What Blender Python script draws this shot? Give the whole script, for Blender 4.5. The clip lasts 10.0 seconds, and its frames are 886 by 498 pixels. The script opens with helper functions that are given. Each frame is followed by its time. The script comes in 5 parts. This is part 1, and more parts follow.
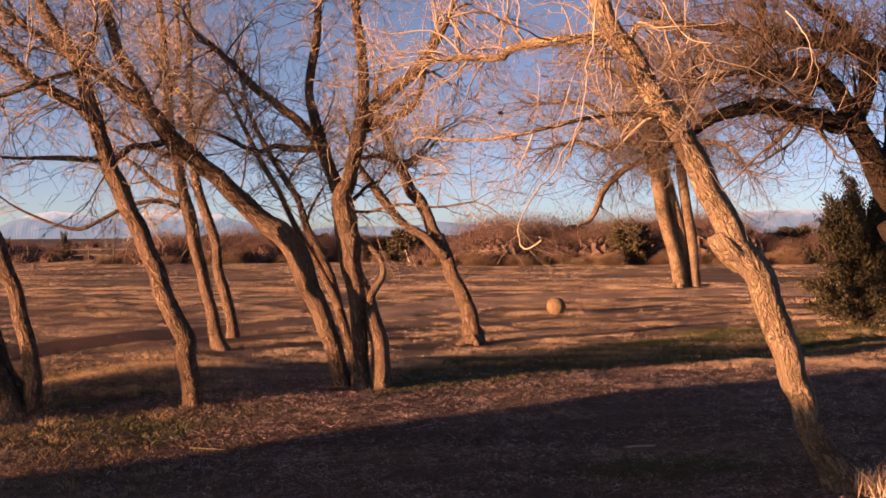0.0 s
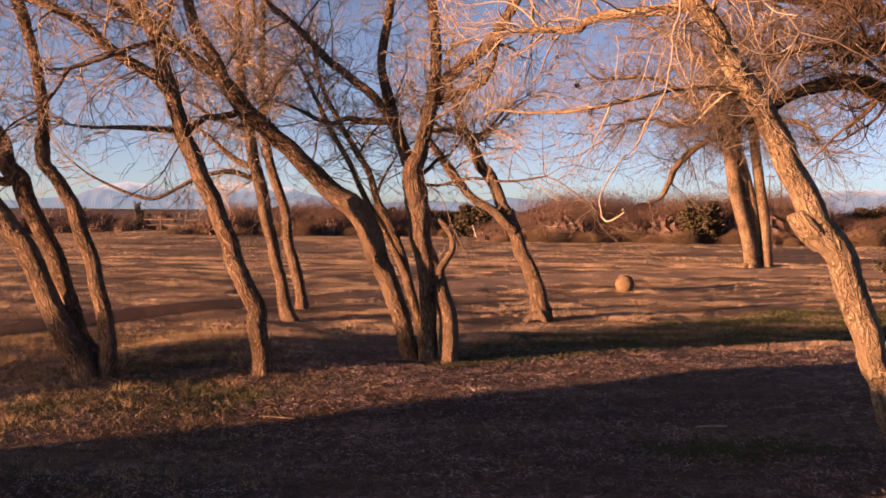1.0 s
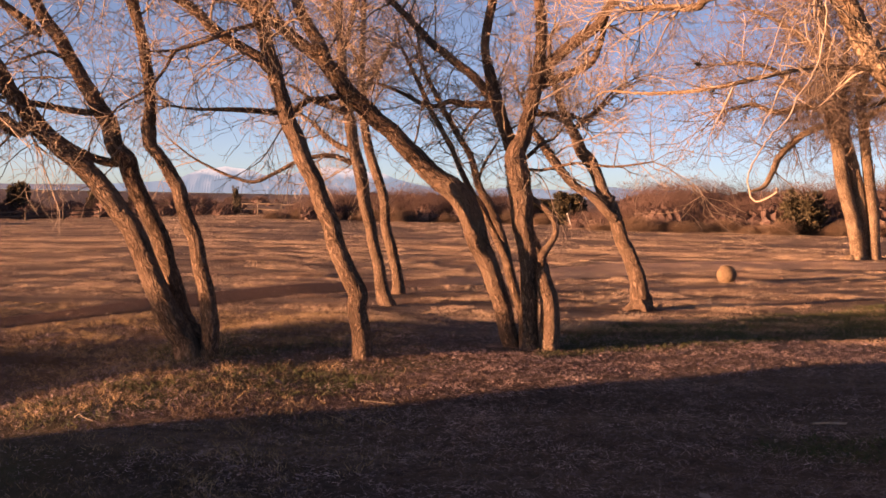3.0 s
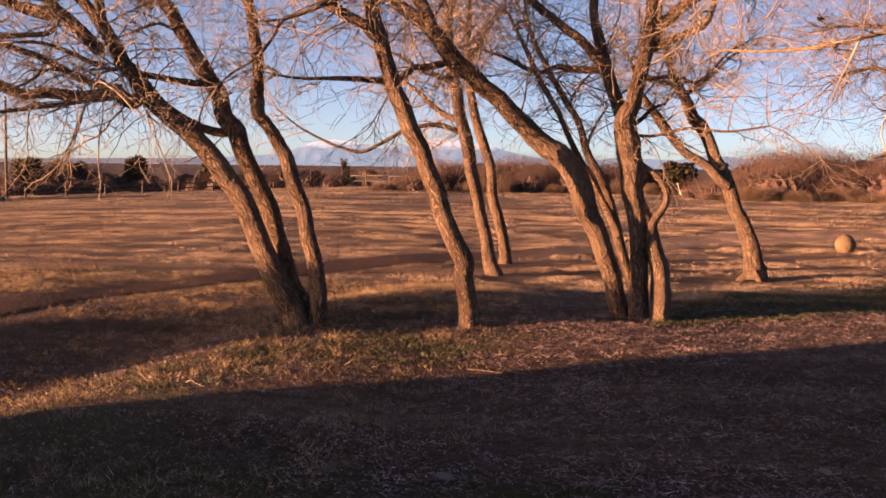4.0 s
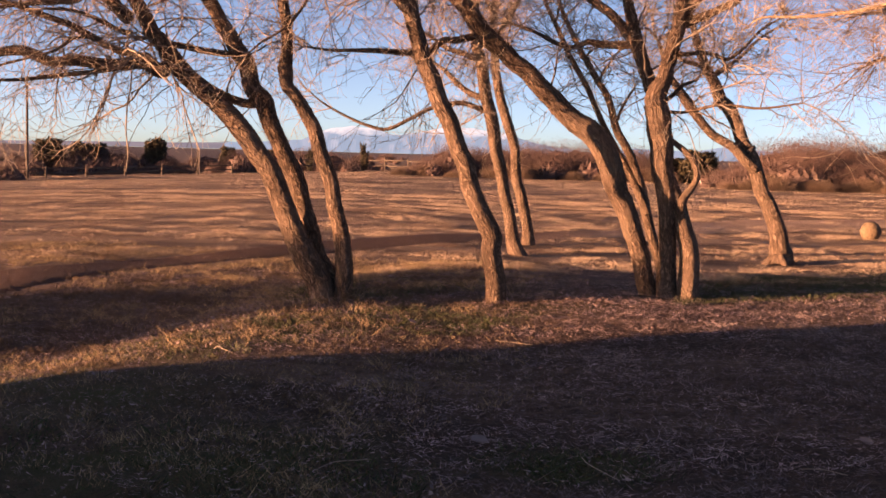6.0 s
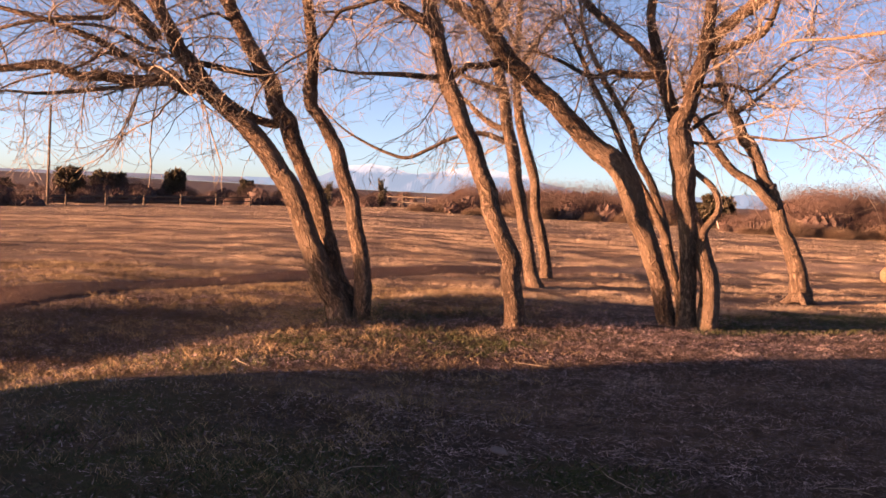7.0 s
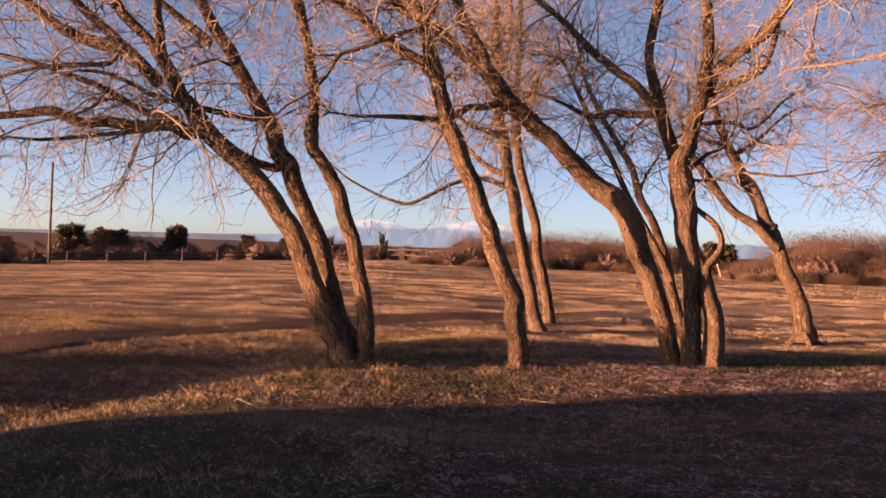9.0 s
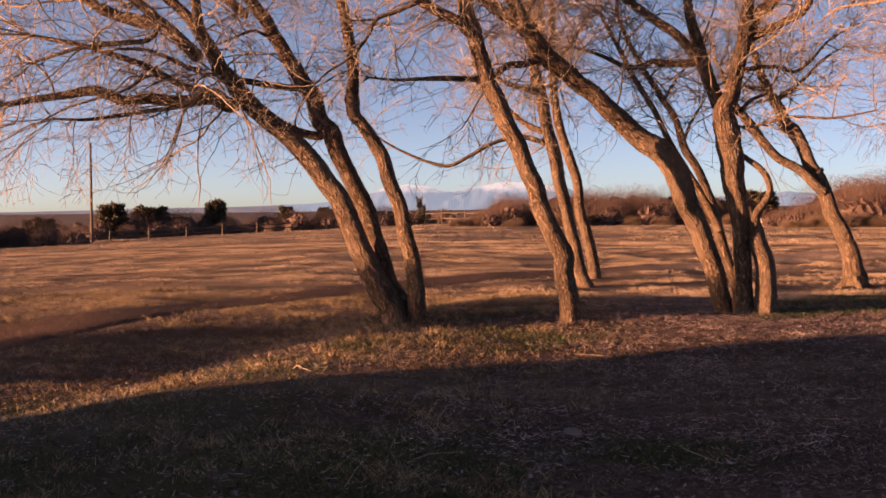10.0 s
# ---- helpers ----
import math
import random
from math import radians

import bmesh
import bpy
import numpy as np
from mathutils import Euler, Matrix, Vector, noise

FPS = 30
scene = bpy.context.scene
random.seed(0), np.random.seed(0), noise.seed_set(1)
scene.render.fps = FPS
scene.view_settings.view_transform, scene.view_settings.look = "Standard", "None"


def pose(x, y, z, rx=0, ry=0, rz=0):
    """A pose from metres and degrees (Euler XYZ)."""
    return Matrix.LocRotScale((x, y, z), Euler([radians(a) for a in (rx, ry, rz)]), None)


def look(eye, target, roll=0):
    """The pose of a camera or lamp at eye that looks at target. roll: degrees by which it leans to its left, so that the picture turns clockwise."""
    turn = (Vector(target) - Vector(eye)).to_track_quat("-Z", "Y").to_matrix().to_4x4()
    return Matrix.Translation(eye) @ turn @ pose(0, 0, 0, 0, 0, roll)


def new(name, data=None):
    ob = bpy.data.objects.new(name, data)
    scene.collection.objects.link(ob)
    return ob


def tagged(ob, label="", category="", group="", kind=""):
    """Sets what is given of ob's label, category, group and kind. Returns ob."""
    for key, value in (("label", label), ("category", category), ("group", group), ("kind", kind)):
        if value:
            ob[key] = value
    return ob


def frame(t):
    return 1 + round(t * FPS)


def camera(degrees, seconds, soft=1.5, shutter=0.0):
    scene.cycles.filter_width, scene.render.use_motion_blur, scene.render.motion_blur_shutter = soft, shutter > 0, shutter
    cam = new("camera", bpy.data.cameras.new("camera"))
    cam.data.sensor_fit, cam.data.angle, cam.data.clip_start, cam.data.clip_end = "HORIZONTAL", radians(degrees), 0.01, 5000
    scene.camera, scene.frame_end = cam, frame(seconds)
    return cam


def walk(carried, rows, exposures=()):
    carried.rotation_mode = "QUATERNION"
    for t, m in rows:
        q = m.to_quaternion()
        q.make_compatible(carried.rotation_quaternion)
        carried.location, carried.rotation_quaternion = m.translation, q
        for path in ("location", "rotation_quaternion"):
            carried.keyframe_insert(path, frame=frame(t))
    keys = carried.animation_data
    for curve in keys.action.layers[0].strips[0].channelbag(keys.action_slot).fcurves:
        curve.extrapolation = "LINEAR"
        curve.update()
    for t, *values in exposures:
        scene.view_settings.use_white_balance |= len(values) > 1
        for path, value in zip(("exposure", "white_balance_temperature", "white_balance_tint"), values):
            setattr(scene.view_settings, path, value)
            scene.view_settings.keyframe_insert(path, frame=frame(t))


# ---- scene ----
cam = camera(43.3, 10.0, 1.6)
PATH = [
    (0, (0.46, 0.251, 1.583), (0.271, 2.242, 1.557), -0.4),
    (0.5, (0.453, 0.273, 1.578), (0.174, 2.252, 1.526), -1.0),
    (1, (0.423, 0.286, 1.569), (0.116, 2.261, 1.499), 0.5),
    (1.5, (0.363, 0.293, 1.56), (0.0, 2.259, 1.503), -0.3),
    (2, (0.319, 0.319, 1.547), (-0.087, 2.273, 1.422), -0.1),
    (3.3, (0.296, 0.465, 1.541), (-0.22, 2.395, 1.448), 1.8),
    (3.5, (0.3, 0.486, 1.538), (-0.273, 2.399, 1.426), 1.8),
    (4, (0.269, 0.538, 1.506), (-0.381, 2.424, 1.357), 0.7),
    (4.5, (0.239, 0.536, 1.495), (-0.424, 2.422, 1.428), 2.1),
    (5, (0.209, 0.525, 1.469), (-0.47, 2.403, 1.355), 1.2),
    (5.5, (0.168, 0.555, 1.4), (-0.506, 2.43, 1.223), 0.2),
    (5.7, (0.173, 0.559, 1.394), (-0.5, 2.434, 1.215), 0.6),
    (6.8, (0.082, 0.542, 1.233), (-0.617, 2.413, 1.124), 3.1),
    (7, (0.117, 0.556, 1.213), (-0.589, 2.425, 1.112), 3.0),
    (7.5, (0.116, 0.553, 1.178), (-0.589, 2.424, 1.105), 2.1),
    (8, (0.101, 0.559, 1.151), (-0.612, 2.428, 1.114), 2.8),
    (8.5, (0.106, 0.554, 1.116), (-0.616, 2.419, 1.13), 2.9),
    (9, (0.106, 0.574, 1.081), (-0.607, 2.442, 1.077), 2.2),
    (9.5, (0.076, 0.56, 1.048), (-0.66, 2.419, 0.992), 3.3),
    (10, (0.025, 0.525, 1.063), (-0.749, 2.368, 0.991), -0.6),
]
walk(cam, [(t, look(eye, target, roll)) for t, eye, target, roll in PATH], [(0.0, 1.36, 9900, 30), (2.0, 1.5, 9800, 30), (3.5, 1.64, 9800, 31), (4.5, 1.73, 9700, 30), (5.5, 1.74, 9400, 29), (7.0, 1.95, 9200, 28), (8.5, 1.77, 9300, 29), (9.5, 1.48, 10200, 32), (10.0, 1.5, 10200, 32)])

# ---------------------------------------------------------------- world, sun
SUN_ELEV, SUN_AZ = 3.2, 54.2          # light travels towards azimuth 54 degrees right of +y
d_sun = Vector((math.sin(radians(SUN_AZ)) * math.cos(radians(SUN_ELEV)),
                math.cos(radians(SUN_AZ)) * math.cos(radians(SUN_ELEV)),
                -math.sin(radians(SUN_ELEV))))
world = bpy.data.worlds.new("evening_sky")
scene.world = world
world.use_nodes = True
wn = world.node_tree.nodes
sky = wn.new("ShaderNodeTexSky")
sky.sky_type = "NISHITA"
sky.sun_disc = False
sky.sun_elevation = radians(SUN_ELEV)
sky.sun_rotation = radians(180 + SUN_AZ)
sky.altitude = 1700
sky.air_density, sky.dust_density, sky.ozone_density = 0.36, 1.9, 1.5
wn["Background"].inputs["Strength"].default_value = 0.121
world.node_tree.links.new(sky.outputs["Color"], wn["Background"].inputs["Color"])
sun = new("sun", bpy.data.lights.new("sun", "SUN"))
sun.data.energy = 7.4
sun.data.angle = radians(0.5)
sun.data.color = (1.0, 0.635, 0.43)
sun.rotation_euler = d_sun.to_track_quat("-Z", "Y").to_euler()


# ---------------------------------------------------------------- materials
def ramp_stops(node, stops):
    el = node.color_ramp.elements
    while len(el) < len(stops):
        el.new(0.5)
    for e, (p, c) in zip(el, stops):
        e.position, e.color = p, (*c, 1)


class Mat:
    """A small builder of node materials."""

    def __init__(self, name, rough=0.85, spec=0.3):
        self.m = bpy.data.materials.new(name)
        self.m.use_nodes = True
        self.t = self.m.node_tree
        self.b = self.t.nodes["Principled BSDF"]
        self.b.inputs["Roughness"].default_value = rough
        self.b.inputs["Specular IOR Level"].default_value = spec

    def n(self, kind, **kw):
        node = self.t.nodes.new(kind)
        for k, v in kw.items():
            node.inputs[k].default_value = v
        return node

    def link(self, a, b):
        self.t.links.new(a, b)

    def coords(self, scale=(1, 1, 1), world_space=False, rot=(0, 0, 0), loc=(0, 0, 0), kind="POINT"):
        mp = self.n("ShaderNodeMapping")
        mp.vector_type = kind
        mp.inputs["Scale"].default_value = scale
        mp.inputs["Rotation"].default_value = rot
        mp.inputs["Location"].default_value = loc
        if world_space:
            src = self.n("ShaderNodeNewGeometry").outputs["Position"]
        else:
            src = self.n("ShaderNodeTexCoord").outputs["Object"]
        self.link(src, mp.inputs["Vector"])
        return mp.outputs["Vector"]

    def noise(self, vec, scale, detail=4.0, rough=0.55, warp=0.0):
        node = self.n("ShaderNodeTexNoise", Scale=scale, Detail=detail, Roughness=rough, Distortion=warp)
        self.link(vec, node.inputs["Vector"])
        return node.outputs["Fac"]

    def ramp(self, fac, stops):
        node = self.n("ShaderNodeValToRGB")
        ramp_stops(node, stops)
        self.link(fac, node.inputs["Fac"])
        return node.outputs["Color"]

    def mix(self, fac, a, b, blend="MIX"):
        node = self.n("ShaderNodeMix")
        node.data_type, node.blend_type = "RGBA", blend
        for sock, v in ((0, fac), (6, a), (7, b)):
            if isinstance(v, bpy.types.NodeSocket):
                self.link(v, node.inputs[sock])
            elif sock == 0:
                node.inputs[0].default_value = v
            else:
                node.inputs[sock].default_value = (*v, 1)
        return node.outputs[2]

    def maths(self, op, a, b=0.0, clamp=False):
        node = self.n("ShaderNodeMath")
        node.operation, node.use_clamp = op, clamp
        for i, v in ((0, a), (1, b)):
            if isinstance(v, bpy.types.NodeSocket):
                self.link(v, node.inputs[i])
            else:
                node.inputs[i].default_value = v
        return node.outputs[0]

    def span(self, v, a, b, lo=0.0, hi=1.0):
        node = self.n("ShaderNodeMapRange", **{"From Min": a, "From Max": b, "To Min": lo, "To Max": hi})
        self.link(v, node.inputs["Value"])
        return node.outputs["Result"]

    def color(self, c):
        if isinstance(c, bpy.types.NodeSocket):
            self.link(c, self.b.inputs["Base Color"])
        else:
            self.b.inputs["Base Color"].default_value = (*c, 1)
        return self

    def bump(self, h, strength=0.5, dist=0.02):
        node = self.n("ShaderNodeBump", Strength=strength, Distance=dist)
        self.link(h, node.inputs["Height"])
        self.link(node.outputs["Normal"], self.b.inputs["Normal"])
        return self


def bark_material(name, dark, mid, light, depth=0.03, scale=1.0):
    k = Mat(name, 0.9, 0.2)
    at = k.n("ShaderNodeAttribute")
    at.attribute_name = "grain"
    mp = k.n("ShaderNodeMapping")
    mp.inputs["Scale"].default_value = (1, 1, 0.34)
    k.link(at.outputs["Vector"], mp.inputs["Vector"])
    v = mp.outputs["Vector"]
    wide = k.noise(v, 17 * scale, 3, 0.6, 0.6)
    fold = k.maths("ABSOLUTE", k.maths("SUBTRACT", k.maths("MULTIPLY", wide, 2.0), 1.0))
    ridge = k.span(fold, 0.0, 0.26)
    cross = k.maths("ABSOLUTE", k.maths("SUBTRACT", k.maths("MULTIPLY", k.noise(at.outputs["Vector"], 19 * scale, 3, 0.6, 0.4), 2.0), 1.0))
    plate = k.span(cross, 0.0, 0.14, 0.45, 1.0)
    fine = k.noise(v, 80 * scale, 5, 0.7)
    h = k.maths("ADD", k.maths("MULTIPLY", k.maths("MULTIPLY", ridge, plate), 0.75), k.maths("MULTIPLY", fine, 0.5))
    blot = k.noise(k.coords(), 2.2, 4)
    col = k.ramp(h, [(0.15, dark), (0.6, mid), (1.0, light)])
    col = k.mix(k.span(blot, 0.42, 0.62, 0.0, 0.45), col, light)
    moss = k.span(k.noise(k.coords(), 5.0, 3), 0.58, 0.75, 0, 0.25)
    col = k.mix(moss, col, (0.09, 0.085, 0.05))
    k.color(col).bump(h, 1.0, depth)
    return k.m


bark = bark_material("elm_bark", (0.034, 0.022, 0.016), (0.125, 0.08, 0.056), (0.25, 0.168, 0.12), 0.032, 1.3)
bark_pale = bark_material("pale_furrowed_bark", (0.06, 0.038, 0.025), (0.21, 0.143, 0.097), (0.36, 0.265, 0.185), 0.04, 1.15)
# old elm's bark, cast shade put into its colour; junipers reuse it
bark_dimmed = bark_material("dimmed_bark", (0.007, 0.005, 0.004), (0.022, 0.014, 0.01), (0.05, 0.032, 0.022), 0.03, 1.1)


def twig_material(name, a, b):
    k = Mat(name, 0.7, 0.3)
    r = k.n("ShaderNodeNewGeometry").outputs["Random Per Island"]
    c = k.ramp(r, [(0.0, a), (1.0, b)])
    c = k.mix(k.span(k.noise(k.coords(), 14, 3), 0.35, 0.7, 0, 0.5), c, a)
    k.color(c)
    return k.m


twig_mat = twig_material("twig_bark", (0.12, 0.09, 0.07), (0.37, 0.285, 0.22))
twig_pale = twig_material("pale_twig_bark", (0.25, 0.185, 0.14), (0.45, 0.355, 0.275))
# old elm's twigs, darkened for the same shade
twig_dimmed = twig_material("dimmed_twig_bark", (0.045, 0.03, 0.023), (0.12, 0.08, 0.058))
willow_mat = twig_material("red_willow_stems", (0.055, 0.032, 0.028), (0.125, 0.074, 0.06))
cotton_twig = twig_material("cottonwood_twig_bark", (0.07, 0.05, 0.042), (0.2, 0.15, 0.12))
willow_tan = twig_material("tan_brush_stems", (0.085, 0.054, 0.038), (0.19, 0.122, 0.083))
# far needles carry sunlight in their colour; near ones stay darker
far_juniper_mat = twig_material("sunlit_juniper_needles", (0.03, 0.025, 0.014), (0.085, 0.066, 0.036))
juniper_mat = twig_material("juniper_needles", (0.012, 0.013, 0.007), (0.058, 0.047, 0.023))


def grass_material(name, a, b, patch, fine=9.0, wide=0.8, deep=0.8):
    k = Mat(name, 0.8, 0.2)
    r = k.n("ShaderNodeNewGeometry").outputs["Random Per Island"]
    c = k.ramp(r, [(0.0, a), (1.0, b)])
    where = k.coords((1, 1, 1), True)
    tuft = k.noise(where, fine, 3, 0.65)
    c = k.mix(k.span(tuft, 0.46, 0.60, 0, deep), c, patch)
    big = k.noise(k.coords((0.42, 1.2, 1), True), wide, 5, 0.65)
    c = k.mix(k.span(big, 0.49, 0.56, 0, 0.85), c, patch)
    k.color(c)
    return k.m


lawn_mat = grass_material("lawn_grass_blades", (0.13, 0.088, 0.085), (0.4, 0.29, 0.27), (0.1, 0.069, 0.067), 10.0, 1.3)
golden_mat = grass_material("golden_grass_blades", (0.16, 0.106, 0.062), (0.46, 0.335, 0.195), (0.07, 0.046, 0.03), 9.0, 1.1)
dry_grass_mat = grass_material("dry_grass_blades", (0.29, 0.205, 0.15), (0.46, 0.345, 0.25), (0.105, 0.07, 0.06), 3.0, 0.6, 0.4)
thatch_mat = grass_material("dead_straw", (0.26, 0.18, 0.18), (0.56, 0.42, 0.42), (0.13, 0.09, 0.09), 5.0, 1.2, 0.7)
green_grass_mat = twig_material("green_grass_blades", (0.026, 0.036, 0.012), (0.085, 0.09, 0.03))
leaf_mat = twig_material("dead_leaves", (0.10, 0.07, 0.066), (0.33, 0.245, 0.225))


def ground_material():
    k = Mat("dry_meadow_soil", 0.95, 0.1)
    p = k.coords((1, 1, 1), True)
    big = k.noise(p, 0.12, 5, 0.6)
    mid = k.noise(k.coords((0.25, 1.4, 1), True), 0.7, 5, 0.6)
    fine = k.noise(p, 14, 6, 0.7)
    c = k.ramp(mid, [(0.34, (0.065, 0.043, 0.035)), (0.5, (0.115, 0.077, 0.06)), (0.66, (0.2, 0.14, 0.105))])
    c = k.mix(k.span(big, 0.4, 0.65, 0, 0.35), c, (0.19, 0.135, 0.10))
    c = k.mix(k.span(fine, 0.3, 0.7, 0.0, 0.65), c, (0.062, 0.041, 0.034))
    crumb = k.noise(p, 10, 3, 0.65)
    c = k.mix(k.span(crumb, 0.5, 0.62, 0.0, 0.6), c, (0.06, 0.039, 0.033))
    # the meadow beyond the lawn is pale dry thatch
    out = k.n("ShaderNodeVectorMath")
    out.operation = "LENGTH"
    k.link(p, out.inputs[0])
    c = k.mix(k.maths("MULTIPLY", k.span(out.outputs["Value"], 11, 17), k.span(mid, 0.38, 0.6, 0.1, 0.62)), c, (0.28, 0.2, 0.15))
    # worn lawn, greener under the trees
    green = None
    # the ellipse at (-5, 6) darkens one corner of the lawn
    for loc, rot, size in (((2.2, 15.8, 0), 45, (6.5, 2.3, 5)), ((-3.7, 8.6, 0), 45, (2.6, 0.7, 5)), ((-3.2, 4.4, 0), 20, (2.0, 1.25, 5)), ((-5.0, 6.0, 0), 0, (2.0, 1.5, 5)), ((-0.95, 5.4, 0), 0, (0.5, 0.35, 5)), ((1.2, 7.4, 0), 20, (0.7, 0.35, 5))):
        e = k.n("ShaderNodeVectorMath")
        e.operation = "LENGTH"
        k.link(k.coords(size, True, (0, 0, radians(rot)), loc, "TEXTURE"), e.inputs[0])
        g = k.span(e.outputs["Value"], 0.5, 1.15, 1, 0)
        green = g if green is None else k.maths("MAXIMUM", green, g)
    green = k.maths("MULTIPLY", green, k.span(k.noise(p, 1.1, 4), 0.35, 0.6), True)
    c = k.mix(k.maths("MULTIPLY", green, 0.8), c, (0.062, 0.072, 0.024))
    # far out the sage plain takes a duller tone, distance haze mixed in
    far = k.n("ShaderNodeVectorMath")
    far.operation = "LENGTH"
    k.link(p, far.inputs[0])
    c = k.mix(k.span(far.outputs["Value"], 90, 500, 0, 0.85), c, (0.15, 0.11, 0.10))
    k.color(c).bump(k.maths("ADD", fine, k.maths("MULTIPLY", mid, 0.5)), 1.0, 0.11)
    return k.m


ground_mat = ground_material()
k = Mat("bare_dirt", 0.95, 0.1)
p = k.coords((1, 1, 1), True)
c = k.ramp(k.noise(p, 1.4, 5, 0.6), [(0.3, (0.30, 0.205, 0.16)), (0.7, (0.46, 0.325, 0.255))])
c = k.mix(k.span(k.noise(p, 22, 4), 0.45, 0.7, 0, 0.4), c, (0.30, 0.205, 0.15))
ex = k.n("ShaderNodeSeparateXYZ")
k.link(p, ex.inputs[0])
# reddish soil in the west, with low-sun dimness put into the colour
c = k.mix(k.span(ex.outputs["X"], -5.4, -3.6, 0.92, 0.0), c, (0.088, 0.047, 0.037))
k.color(c).bump(k.noise(p, 24, 5, 0.65), 1.0, 0.14)
dirt_mat = k.m

k = Mat("weathered_rail_wood", 0.9, 0.2)
c = k.ramp(k.noise(k.coords((1, 8, 8)), 6, 4), [(0.3, (0.06, 0.046, 0.037)), (0.7, (0.13, 0.1, 0.078))])
k.color(c).bump(k.noise(k.coords((1, 8, 8)), 12, 4), 0.5, 0.01)
rail_mat = k.m

k = Mat("straw_ball", 0.95, 0.1)
c = k.ramp(k.noise(k.coords(), 22, 6, 0.7), [(0.3, (0.10, 0.067, 0.043)), (0.7, (0.2, 0.138, 0.088))])
k.color(c).bump(k.noise(k.coords(), 40, 5), 0.9, 0.02)
straw_mat = k.m

k = Mat("plain_stucco", 0.9, 0.2)
c = k.ramp(k.noise(k.coords(), 3, 5), [(0.3, (0.42, 0.36, 0.29)), (0.7, (0.52, 0.45, 0.37))])
k.color(c).bump(k.noise(k.coords(), 60, 3), 0.3, 0.01)
stucco_mat = k.m

white_mat = Mat("white_plastic", 0.5, 0.4).color((0.5, 0.47, 0.43)).m
strap_mat = Mat("dark_strap", 0.7, 0.3).color((0.05, 0.04, 0.035)).m
soot_mat = twig_material("dark_dead_leaves", (0.02, 0.016, 0.014), (0.05, 0.04, 0.035))

# ranges glow: blue distance haze and snow are put into the emission
k = Mat("hazy_mountain_glow", 1.0, 0.0)
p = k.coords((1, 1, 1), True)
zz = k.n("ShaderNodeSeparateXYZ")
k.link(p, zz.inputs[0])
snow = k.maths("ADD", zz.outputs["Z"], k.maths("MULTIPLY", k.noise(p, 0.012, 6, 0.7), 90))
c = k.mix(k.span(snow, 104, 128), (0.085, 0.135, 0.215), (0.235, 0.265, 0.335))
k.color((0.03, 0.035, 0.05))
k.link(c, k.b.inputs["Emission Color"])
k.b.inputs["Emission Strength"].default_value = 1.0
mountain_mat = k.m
# far ridge emits its haze tone, base colour nearly black
k = Mat("hazy_ridge_glow", 1.0, 0.0)
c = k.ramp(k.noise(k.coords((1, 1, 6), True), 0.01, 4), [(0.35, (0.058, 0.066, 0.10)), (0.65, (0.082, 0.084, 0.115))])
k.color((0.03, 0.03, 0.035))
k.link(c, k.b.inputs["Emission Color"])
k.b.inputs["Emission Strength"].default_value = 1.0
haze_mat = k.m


# ---------------------------------------------------------------- mesh tools
rng = np.random.default_rng(7)


